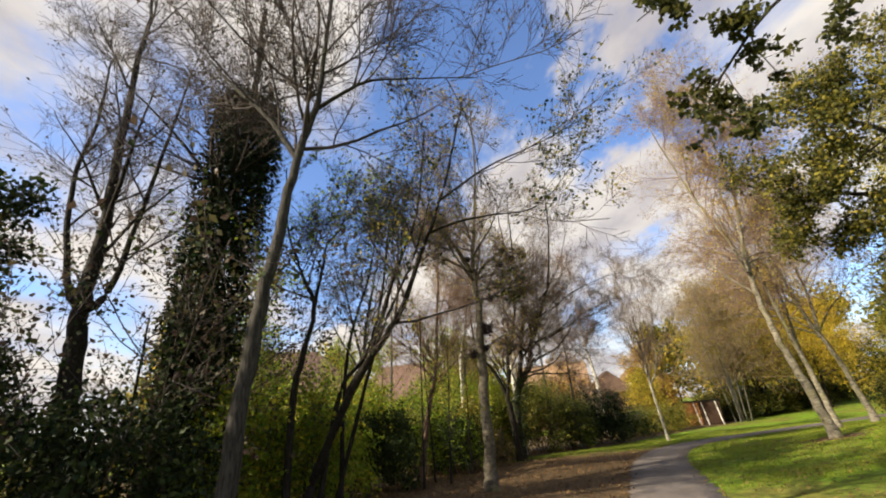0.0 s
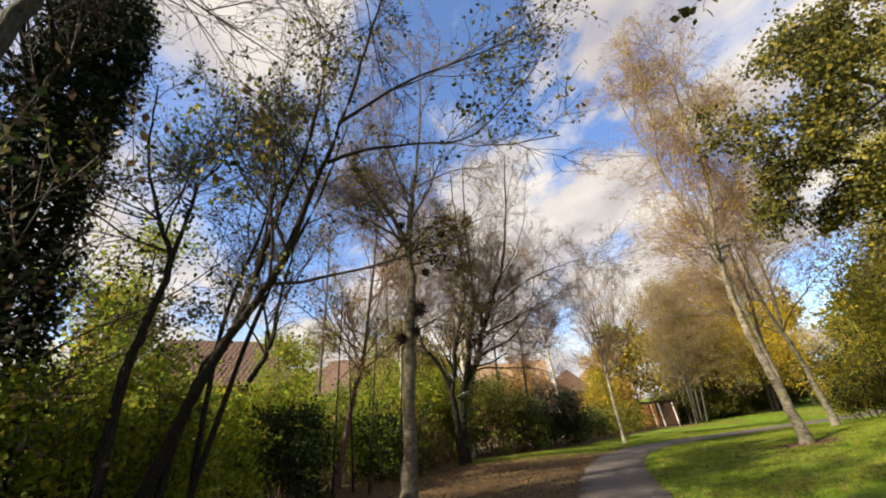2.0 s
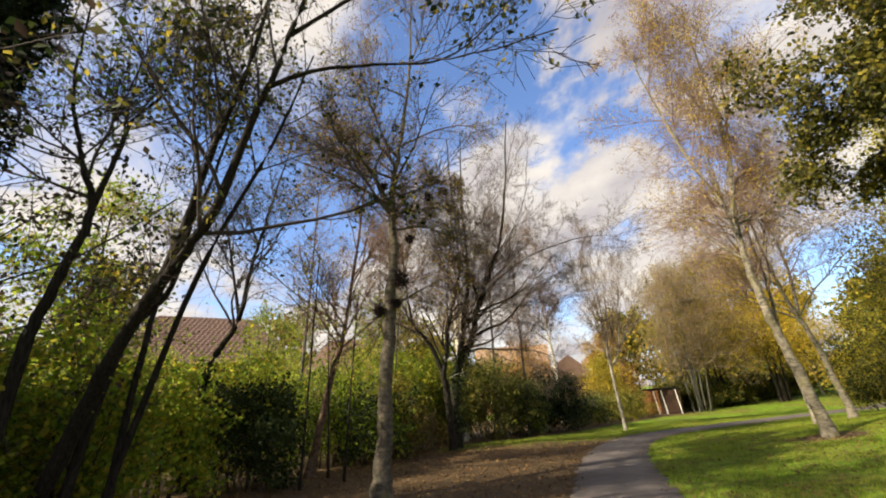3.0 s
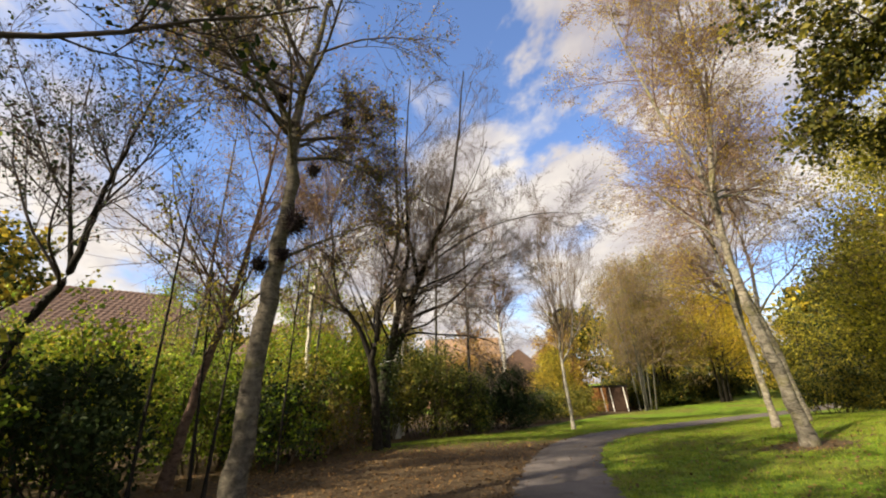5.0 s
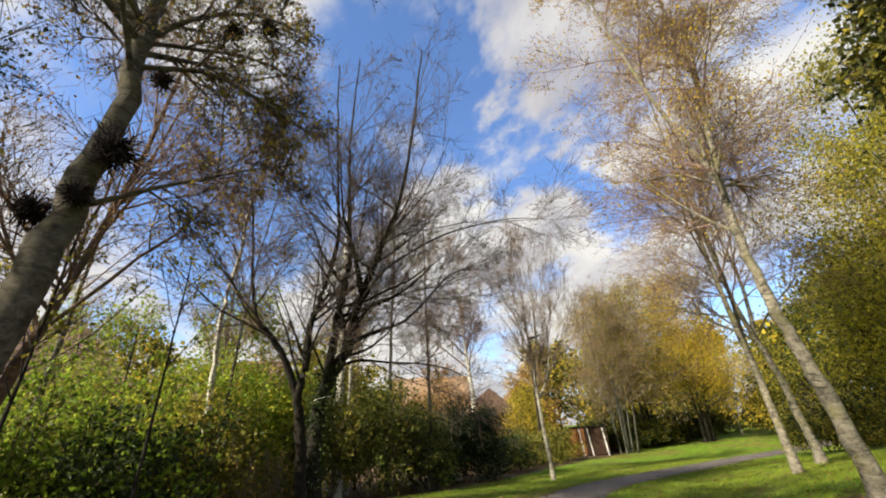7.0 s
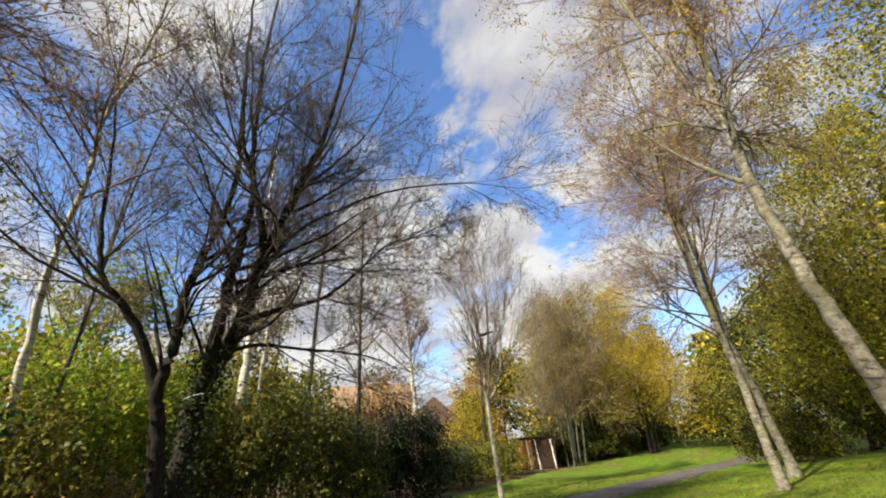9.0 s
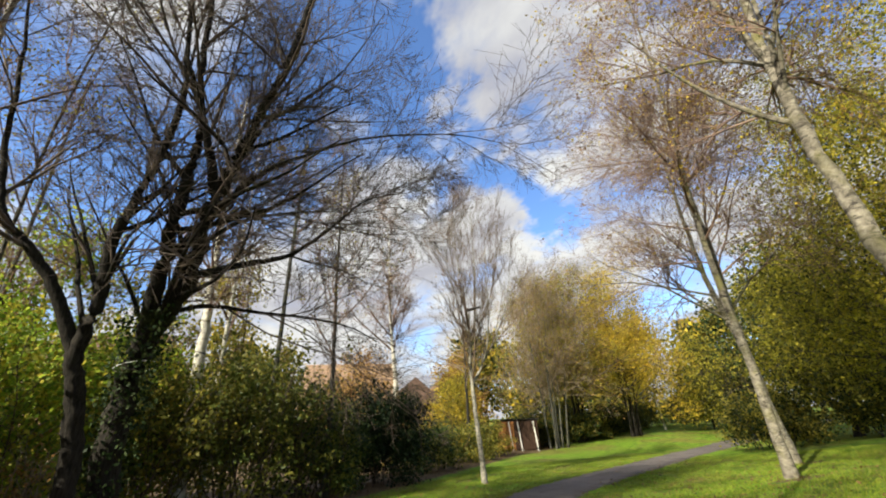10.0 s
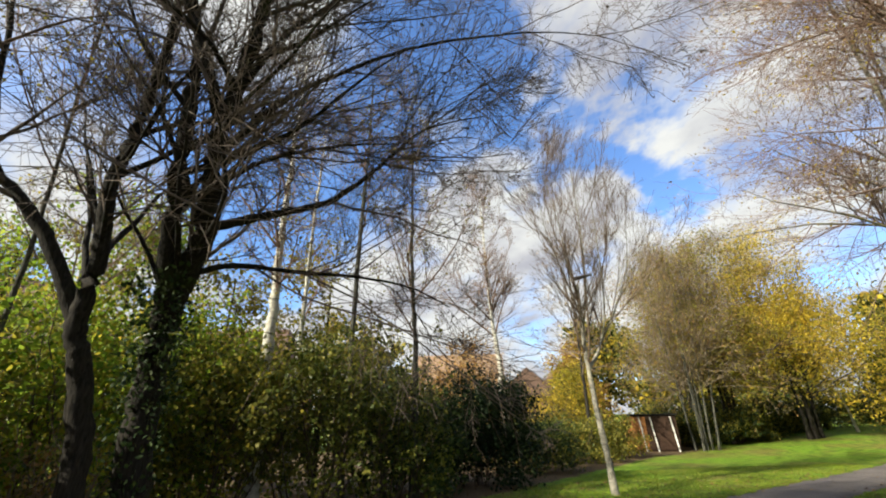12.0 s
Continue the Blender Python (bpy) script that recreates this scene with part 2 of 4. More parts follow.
def asphalt_material():
    m, t, b = material("worn_asphalt", 0.85, 0.25)
    grit = obj_noise(t, 90.0, 3.0, 0.7)
    stain = obj_noise(t, 0.9, 6.0, 0.65)
    r = ramp(t, [(0.3, (0.08, 0.073, 0.07)), (0.72, (0.25, 0.225, 0.215))])
    t.links.new(grit.outputs["Fac"], r.inputs[0])
    s = ramp(t, [(0.35, (0.6, 0.58, 0.56)), (0.7, (1.15, 1.1, 1.05))])
    t.links.new(stain.outputs["Fac"], s.inputs[0])
    t.links.new(mix(t, 1.0, r.outputs[0], s.outputs[0], "MULTIPLY"), b.inputs["Base Color"])
    bump(t, b, grit.outputs["Fac"], 0.5, 0.008)
    return m


GROUND, ASPHALT = ground_material(), asphalt_material()


# ---------------------------------------------------------------- building helpers
def mesh_from(name, verts, faces, mat):
    me = bpy.data.meshes.new(name)
    verts = np.asarray(verts, dtype=np.float32)
    faces = np.asarray(faces, dtype=np.int32)
    k = faces.shape[1]
    me.vertices.add(len(verts))
    me.vertices.foreach_set("co", verts.ravel())
    me.loops.add(faces.size)
    me.loops.foreach_set("vertex_index", faces.ravel())
    me.polygons.add(len(faces))
    me.polygons.foreach_set("loop_start", np.arange(0, faces.size, k, dtype=np.int32))
    me.update(calc_edges=True)
    me.materials.append(mat)
    return me


def child(name, me, parent, label="", kind="", smooth=True):
    ob = new(name, me)
    ob.parent = parent
    if smooth:
        me.polygons.foreach_set("use_smooth", np.ones(len(me.polygons), dtype=bool))
    return tagged(ob, label, kind=kind)


def part(name, bm, mat, parent, label=""):
    me = bpy.data.meshes.new(name)
    bmesh.ops.recalc_face_normals(bm, faces=bm.faces)
    bm.to_mesh(me)
    bm.free()
    me.materials.append(mat)
    ob = new(name, me)
    ob.parent = parent
    return tagged(ob, label)


def box(bm, x0, y0, z0, x1, y1, z1):
    m = Matrix.LocRotScale(((x0 + x1) / 2, (y0 + y1) / 2, (z0 + z1) / 2), None, (x1 - x0, y1 - y0, z1 - z0))
    return bmesh.ops.create_cube(bm, size=1, matrix=m)["verts"]


# ---------------------------------------------------------------- path line and ground height
def spline(points, per=12):
    p = np.array(points, float)
    p = np.vstack([2 * p[0] - p[1], p, 2 * p[-1] - p[-2]])
    out = []
    for i in range(1, len(p) - 2):
        a, b, c, d = p[i - 1:i + 3]
        for s in np.arange(per) / per:
            out.append(0.5 * ((2 * b) + (c - a) * s + (2 * a - 5 * b + 4 * c - d) * s * s + (3 * b - a - 3 * c + d) * s ** 3))
    return np.array(out + [p[-2]])


PATH_LINE = spline([(-9, -22), (-3, -7), (0.1, 0), (2.9, 6.3), (4.25, 9.0), (5.6, 12.1), (6.5, 14.2), (8.1, 17.2), (10.0, 19.9), (12.4, 22.0), (15.5, 23.6),
                    (20.3, 25.7), (26, 28.2), (34, 31), (45, 34), (62, 38), (90, 43)])
HEDGE_LINE = spline([(-14, -16), (-9, -4), (-5.6, 4), (-4.2, 9), (-2.6, 13), (-0.2, 17.5), (2.0, 21.8), (5.0, 24.0), (8.2, 25.8), (12.0, 29.2), (16, 32.5), (20, 36), (24, 38.2), (34, 45), (60, 52)])


def side(line, x, y):
    """Signed distance from a line: positive to the right of it."""
    x, y = np.atleast_1d(x).astype(float), np.atleast_1d(y).astype(float)
    best, sign = np.full(x.shape, 1e9), np.ones(x.shape)
    for a, b in zip(line[:-1], line[1:]):
        d = b - a
        s = np.clip(((x - a[0]) * d[0] + (y - a[1]) * d[1]) / (d @ d), 0, 1)
        dx, dy = x - a[0] - s * d[0], y - a[1] - s * d[1]
        r = np.hypot(dx, dy)
        near = r < best
        best = np.where(near, r, best)
        sign = np.where(near, np.where(d[1] * dx - d[0] * dy >= 0, 1.0, -1.0), sign)
    return best * sign


def smooth(v):
    v = np.clip(v, 0, 1)
    return v * v * (3 - 2 * v)


def gz(x, y):
    x, y = np.atleast_1d(x).astype(float), np.atleast_1d(y).astype(float)
    s = side(PATH_LINE[::3], x, y)
    return -0.027 * np.clip(y, -20, 33) + 0.7 * smooth((s - 1.0) / 10) * smooth(1.5 - y / 60) + 0.7 * smooth((x - 22) / 20) * smooth((y - 28) / 10) + 0.05 * np.sin(x * 0.31) * np.cos(y * 0.27) * smooth((np.abs(s) - 1) / 3)


def gh(x, y):
    return float(gz(x, y)[0])


# ---------------------------------------------------------------- ground and path
def build_ground():
    n = 170
    u = np.linspace(-1, 1, n)
    gx = 10 + 1800 * np.sinh(6.5 * u) / math.sinh(6.5)
    gy = 18 + 1800 * np.sinh(6.5 * u) / math.sinh(6.5)
    X, Y = np.meshgrid(gx, gy)
    x, y = X.ravel(), Y.ravel()
    V = np.stack([x, y, gz(x, y)], 1)
    i = np.arange(n * n).reshape(n, n)
    Fq = np.stack([i[:-1, :-1], i[:-1, 1:], i[1:, 1:], i[1:, :-1]], -1).reshape(-1, 4)
    me = mesh_from("ground", V, Fq, GROUND)
    me.polygons.foreach_set("use_smooth", np.ones(len(me.polygons), dtype=bool))
    h = side(HEDGE_LINE[::3], x, y)
    p = side(PATH_LINE[::3], x, y)
    soil = np.where(p < 0, np.clip(1 - (h - 2.2) / 1.6, 0, 1) * np.where(y < 21, 1, np.clip(1 - (h - 0.3) / 0.8, 0, 1)), 0)
    soil = np.where(y > 45, 0, soil)
    soil = np.where((p < 0) & (y < 22), np.maximum(soil, np.clip(1.3 - (y - 18.6) / 3.5, 0, 1)), soil)
    for tx, ty, tr in ((12.16, 14.1, 1.3), (16.3, 18.6, 0.8), (19.6, 20.2, 1.0)):
        soil = np.maximum(soil, np.clip(1.2 - np.hypot(x - tx, y - ty) / tr, 0, 0.8))
    at = me.attributes.new("soil", "FLOAT", "POINT")
    at.data.foreach_set("value", soil.astype(np.float32))
    return tagged(new("ground", me), "mown autumn grass with worn soil under the trees", "ground", kind="structure")


def build_path():
    line = spline(PATH_LINE[::12], 40)
    t = np.gradient(line, axis=0)
    t /= np.linalg.norm(t, axis=1)[:, None]
    nrm = np.stack([t[:, 1], -t[:, 0]], 1)
    k = np.arange(len(line))
    w = 0.83 + 0.045 * np.sin(k * 0.9) + 0.035 * np.sin(k * 0.37 + 1)
    offs = np.array([-1.0, -0.97, -0.5, 0, 0.5, 0.97, 1.0])
    lift = np.array([-0.03, 0.012, 0.022, 0.028, 0.022, 0.012, -0.03])
    P = line[:, None, :] + nrm[:, None, :] * (w[:, None] * offs[None, :])[..., None]
    x, y = P[..., 0].ravel(), P[..., 1].ravel()
    V = np.stack([x, y, gz(x, y) + np.tile(lift, len(line))], 1)
    i = np.arange(len(V)).reshape(len(line), 7)
    Fq = np.stack([i[:-1, :-1], i[:-1, 1:], i[1:, 1:], i[1:, :-1]], -1).reshape(-1, 4)
    me = mesh_from("path", V, Fq, ASPHALT)
    me.polygons.foreach_set("use_smooth", np.ones(len(me.polygons), dtype=bool))
    return tagged(new("path", me), "narrow worn grey asphalt footpath curving through grass", "path", kind="structure")


ground = build_ground()
path = build_path()


# ---------------------------------------------------------------- trees
def unit(v):
    return v / np.maximum(np.linalg.norm(v, axis=-1, keepdims=True), 1e-9)


def tubes(P, R, sides):
    """Tubes along polylines. P: (n, k, 3), R: (n, k). Vertices and quads."""
    n, k, _ = P.shape
    T = unit(np.gradient(P, axis=1))
    ref = np.where(np.abs(T[..., 2:3]) > 0.9, np.array([1.0, 0, 0]), np.array([0, 0, 1.0]))
    A = unit(np.cross(T, ref))
    B = np.cross(T, A)
    a = np.arange(sides) / sides * 2 * math.pi
    V = P[:, :, None, :] + R[:, :, None, None] * (A[:, :, None, :] * np.cos(a)[:, None] + B[:, :, None, :] * np.sin(a)[:, None])
    i = np.arange(n * k * sides).reshape(n, k, sides)
    j = np.roll(i, -1, axis=2)
    Fq = np.stack([i[:, :-1], j[:, :-1], j[:, 1:], i[:, 1:]], -1).reshape(-1, 4)
    return V.reshape(-1, 3), Fq


def lengths(rng, P0, D, L, R0, R1, K, wobble, up):
    """Wobbling branches: start, direction, length, radii at both ends."""
    n = len(P0)
    P = np.empty((n, K, 3))
    P[:, 0] = P0
    d = unit(D)
    step = (L / (K - 1))[:, None]
    for q in range(1, K):
        d = unit(d + rng.normal(0, wobble, (n, 3)) + np.array([0, 0, up]))
        P[:, q] = P[:, q - 1] + d * step
    R = R0[:, None] + (R1 - R0)[:, None] * np.linspace(0, 1, K)[None, :]
    return P, R


def shoots(rng, P, R, per, lo, hi, angle, length, ratio, tip, K, wobble, up, fall=0.6):
    """Side branches on the branches P."""
    n, k, _ = P.shape
    idx = np.repeat(np.arange(n), per)
    t = lo + (hi - lo) * rng.random(len(idx))
    f = t * (k - 1)
    i = np.minimum(f.astype(int), k - 2)
    w = (f - i)[:, None]
    p = P[idx, i] * (1 - w) + P[idx, i + 1] * w
    r = R[idx, i] * (1 - w[:, 0]) + R[idx, i + 1] * w[:, 0]
    T = unit(P[idx, i + 1] - P[idx, i])
    side_v = unit(np.cross(T, rng.normal(0, 1, T.shape)))
    ang = np.radians(angle * (0.7 + 0.6 * rng.random(len(idx))))[:, None]
    D = T * np.cos(ang) + side_v * np.sin(ang)
    own = np.linalg.norm(np.diff(P, axis=1), axis=2).sum(1)[idx]
    L = (length * (own if length < 1.5 else 1.0)) * (1 - fall * t) * (0.6 + 0.8 * rng.random(len(idx)))
    if length >= 1.5:
        L = length * (1 - fall * (t - lo) / max(hi - lo, 1e-6)) * (0.65 + 0.7 * rng.random(len(idx)))
    r0 = np.minimum(r * ratio, 0.014 * L + 0.004)
    return lengths(rng, p, D, L, np.maximum(r0, tip * 1.2), np.full(len(idx), tip), K, wobble, up)


def leaves_at(rng, C, size, droop=0.2):
    """A folded pointed leaf at each centre: two triangles that share the midrib."""
    n = len(C)
    d = unit(rng.normal(0, 1, (n, 3)) - np.array([0, 0, droop]))
    w = unit(np.cross(d, rng.normal(0, 1, (n, 3))))
    up = np.cross(d, w)
    s = (size * (0.6 + 0.8 * rng.random(n)))[:, None]
    tipp = C + d * s
    a = C + d * s * 0.45 + w * s * 0.33 + up * s * 0.1
    b = C + d * s * 0.45 - w * s * 0.33 + up * s * 0.1
    V = np.stack([C, a, tipp, b], 1).reshape(-1, 3)
    i = np.arange(n)[:, None] * 4
    Fq = np.concatenate([i + np.array([0, 1, 2]), i + np.array([0, 2, 3])], 0)
    return V, Fq


def on_twigs(rng, P, count, spread):
    n, k, _ = P.shape
    own = np.linalg.norm(np.diff(P, axis=1), axis=2).sum(1)
    a = rng.choice(n, count, p=own / own.sum())
    f = rng.random(count) ** 0.7 * (k - 1)
    i = np.minimum(f.astype(int), k - 2)
    w = (f - i)[:, None]
    return P[a, i] * (1 - w) + P[a, i + 1] * w + rng.normal(0, spread, (count, 3))


def tree(name, label, category, stems, bark, twig, limbs=(9, 0.35, 1.0, 45, 3.0), branches=(8, 42, 0.55), twigs=(7, 40, 0.62), sprays=3,
         leaves=(), up=0.06, seed=0, trunk_sides=12, tip=0.0032, flare=1.4, group="", limb_parts=True, wob=0.10, arms=0.0):
    """A tree: trunks along rising lines, limbs, branches, twigs and leaves. stems: (points, radius at foot, radius at top); a height of 0 is the ground."""
    rng = np.random.default_rng(1000 + seed)
    bx, by = stems[0][0][0][:2]
    base = np.array([bx, by, gh(bx, by)])
    root = new(name)
    root.location = base
    tagged(root, label, category, group)
    LP, LR = [], []
    for pts, r0, r1 in stems:
        line = spline([(p[0] - bx, p[1] - by, p[2] - (base[2] if p[2] else 0)) for p in pts], 7)
        k = len(line)
        line[1:-1] += rng.normal(0, 0.09 * r0, (k - 2, 3)) * np.array([1, 1, 0.3])
        s = np.linspace(0, 1, k)
        R = r0 + (r1 - r0) * s ** 0.8
        if pts[0][2] == 0:
            line[0, 2] -= 0.12
            R = R * (1 + (flare - 1) * np.exp(-np.maximum(line[:, 2], 0) / 0.22))
        R = R * (1 + rng.normal(0, 0.035, k))
        v, f = tubes(line[None], R[None], trunk_sides)
        child("trunk", mesh_from("trunk", v, f, bark), root)
        n, lo, hi, ang, ln = limbs
        if n:
            share = max(3, int(round(n * (r0 / stems[0][1]) ** 0.5)))
            if pts[0][2] != 0:
                lo, ln = 0.2, arms or ln
            P, Rr = shoots(rng, line[None], R[None], share, lo, hi, ang, ln, 0.5, tip * 2.2, 8, wob, up, 0.45)
            LP.append(P), LR.append(Rr)
    if LP:
        P1, R1 = np.concatenate(LP), np.concatenate(LR)
        if limb_parts:
            for q in range(len(P1)):
                v, f = tubes(P1[q:q + 1], R1[q:q + 1], 6)
                child("limb", mesh_from("limb", v, f, bark if R1[q, 0] > 0.035 else twig), root)
        else:
            v, f = tubes(P1, R1, 5)
            child("limb_framework", mesh_from("limb_framework", v, f, twig), root, kind="stuff")
        P2, R2 = shoots(rng, P1, R1, branches[0], 0.12, 1.0, branches[1], branches[2], 0.6, tip * 1.3, 6, wob * 1.2, up, 0.5)
        v, f = tubes(P2, R2, 3)
        P3, R3 = shoots(rng, P2, R2, twigs[0], 0.12, 1.0, twigs[1], twigs[2], 0.7, tip, 3, wob * 1.4, up, 0.45)
        if sprays:
            P4, R4 = shoots(rng, P3, R3, sprays, 0.15, 1.0, 38, 0.85, 0.8, tip * 0.9, 2, wob * 1.5, up, 0.4)
            v4, f4 = tubes(P4, R4, 3)
        child("branchwork", mesh_from("branchwork", v, f, twig), root, kind="stuff")
        v, f = tubes(P3, R3, 3)
        if sprays:
            v, f = np.concatenate([v, v4]), np.concatenate([f, f4 + len(v)])
            P3 = P4
        child("twig_crown", mesh_from("twig_crown", v, f, twig), root, kind="stuff")
        for mat, count, size, spread in leaves:
            C = on_twigs(rng, P3, count, spread)
            headroom = (C[:, 2] + base[2] < 4.6) & (np.abs(side(PATH_LINE[::4], C[:, 0] + bx, C[:, 1] + by)) < 1.8)
            C = C[~headroom & (C[:, 2] > 0.05)]
            v, f = leaves_at(rng, C, size)
            child("foliage", mesh_from("foliage", v, f, mat), root, kind="stuff", smooth=False)
    return root


def sleeve(root, pts, r, count, mat, size, seed):
    """Ivy leaves that clothe a trunk along a line, thicker in places."""
    rng = np.random.default_rng(seed)
    line = spline(pts, 20)
    i = rng.integers(0, len(line), count)
    a = rng.random(count) * 2 * math.pi
    rr = r * (0.75 + 0.5 * np.abs(np.sin(i * 0.23 + 2 * np.sin(a)))) * (0.6 + 0.6 * rng.random(count))
    C = line[i] + np.stack([np.cos(a) * rr, np.sin(a) * rr, rng.normal(0, 0.15, count)], 1)
    v, f = leaves_at(rng, C, size, 0.6)
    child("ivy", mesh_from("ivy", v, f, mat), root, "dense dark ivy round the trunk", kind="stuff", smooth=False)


def shrub(label, x, y, rx, ry, h, mats, count, size, twig, seed, name="shrub", stems=12, group="", low=0.12, lumps=38, tight=0.14):
    """A bush: stems that fan out from the ground and lumps of leaves with gaps between."""
    rng = np.random.default_rng(seed)
    root = new(name)
    root.location = (x, y, gh(x, y))
    tagged(root, label, "bush", group)
    a = rng.random(stems) * 2 * math.pi
    D = np.stack([np.cos(a) * rx / h * 0.9, np.sin(a) * ry / h * 0.9, np.ones(stems)], 1)
    D[:, :2] *= (0.1 + 0.9 * rng.random(stems))[:, None]
    P0 = np.stack([np.cos(a) * rx * 0.45 * rng.random(stems), np.sin(a) * ry * 0.45 * rng.random(stems), np.full(stems, -0.05)], 1)
    P, R = lengths(rng, P0, D, h * (0.8 + 0.45 * rng.random(stems)), np.full(stems, 0.022), np.full(stems, 0.004), 7, 0.10, 0.05)
    for q in range(stems):
        v, f = tubes(P[q:q + 1], R[q:q + 1], 5)
        child("stem", mesh_from("stem", v, f, twig), root)
    P2, R2 = shoots(rng, P, R, 12, 0.2, 1.0, 48, 0.42, 0.7, 0.003, 4, 0.16, 0.04)
    v, f = tubes(P2, R2, 3)
    child("twig_crown", mesh_from("twig_crown", v, f, twig), root, kind="stuff")
    th, ph = rng.random(lumps) * 2 * math.pi, rng.random(lumps)
    rad = 0.4 + 0.6 * rng.random(lumps)
    LC = np.stack([np.cos(th) * rx * rad * np.sqrt(1 - 0.7 * ph * ph), np.sin(th) * ry * rad * np.sqrt(1 - 0.7 * ph * ph), h * (low + (0.97 - low) * ph)], 1)
    for mat, share in mats:
        c = int(count * share)
        k = rng.integers(0, lumps, int(c * 0.6))
        C = LC[k] + rng.normal(0, 1, (len(k), 3)) * np.array([rx, ry, h * 0.6]) * tight
        C = np.concatenate([C, on_twigs(rng, P2, c - len(k), 0.07)])
        C = C[C[:, 2] > 0.03]
        v, f = leaves_at(rng, C, size)
        child("foliage", mesh_from("foliage", v, f, mat), root, kind="stuff", smooth=False)
    return root


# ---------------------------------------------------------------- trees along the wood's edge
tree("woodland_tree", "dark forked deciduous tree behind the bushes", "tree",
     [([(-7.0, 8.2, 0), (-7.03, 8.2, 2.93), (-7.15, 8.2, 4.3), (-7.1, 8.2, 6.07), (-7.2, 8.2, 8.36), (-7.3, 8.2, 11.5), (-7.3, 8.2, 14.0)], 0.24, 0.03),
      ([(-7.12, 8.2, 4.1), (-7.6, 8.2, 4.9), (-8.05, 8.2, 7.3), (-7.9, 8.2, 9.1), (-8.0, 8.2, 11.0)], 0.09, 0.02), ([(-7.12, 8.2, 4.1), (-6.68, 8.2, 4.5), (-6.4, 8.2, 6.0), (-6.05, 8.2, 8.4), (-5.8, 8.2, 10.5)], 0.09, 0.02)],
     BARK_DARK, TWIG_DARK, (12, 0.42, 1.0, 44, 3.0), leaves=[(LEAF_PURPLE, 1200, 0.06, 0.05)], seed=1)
tree("woodland_tree", "slender dark grey leaning tree with fine bare twigs", "tree",
     [([(-2.34, 4.9, 0), (-2.29, 4.94, 1.23), (-2.15, 4.99, 2.95), (-2.0, 5.01, 3.83), (-1.81, 5.06, 5.23), (-1.56, 5.09, 6.23), (-1.47, 5.12, 7.41), (-1.3, 5.3, 10.5)], 0.125, 0.025),
      ([(-1.83, 5.06, 5.2), (-2.3, 5.1, 5.98), (-2.94, 5.2, 6.76), (-3.76, 5.4, 7.88)], 0.05, 0.012),
      ([(-1.56, 5.09, 6.1), (-0.83, 5.0, 6.47), (-0.19, 5.0, 6.5), (0.96, 5.1, 6.53)], 0.035, 0.008)],
     BARK_GREY_DARK, TWIG_DARK, (15, 0.5, 1.0, 46, 2.8), leaves=[(LEAF_PURPLE, 1800, 0.05, 0.05)], seed=2)
ivy_pts = [(-5.6, 9.8, 0), (-5.3, 9.4, 3.2), (-4.9, 8.9, 5.6), (-4.5, 8.7, 8.0), (-4.2, 8.5, 13)]
ivy_tree = tree("ivy_clad_tree", "tall tree with its trunk wrapped in dense dark ivy", "tree", [(ivy_pts, 0.26, 0.05)],
                BARK_DARK, TWIG_DARK, (12, 0.5, 1.0, 55, 4.2), leaves=[(LEAF_PURPLE, 2600, 0.06, 0.06)], seed=3)
# this ivy's shade comes from its darkened leaf colour
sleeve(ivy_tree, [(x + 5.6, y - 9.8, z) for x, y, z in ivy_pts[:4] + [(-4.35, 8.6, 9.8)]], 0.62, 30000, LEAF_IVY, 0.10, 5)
tree("woodland_tree", "thin dark tree with sparse green leaves", "tree",
     [([(-3.2, 9.3, 0), (-3.13, 9.3, 2.16), (-2.96, 9.3, 3.02), (-2.75, 9.3, 4.12), (-3.0, 9.3, 4.8), (-3.18, 9.3, 5.29), (-3.5, 9.3, 6.41), (-3.6, 9.3, 8.0)], 0.09, 0.015),
      ([(-2.77, 9.3, 4.05), (-2.58, 9.3, 5.07), (-2.48, 9.3, 5.67), (-2.1, 9.3, 6.24), (-1.9, 9.2, 7.6)], 0.045, 0.012)],
     BARK_DARK, TWIG_DARK, (9, 0.42, 1.0, 42, 2.4), sprays=2, leaves=[(LEAF_GREEN, 1900, 0.075, 0.08), (LEAF_PURPLE, 1300, 0.06, 0.05)], seed=4)
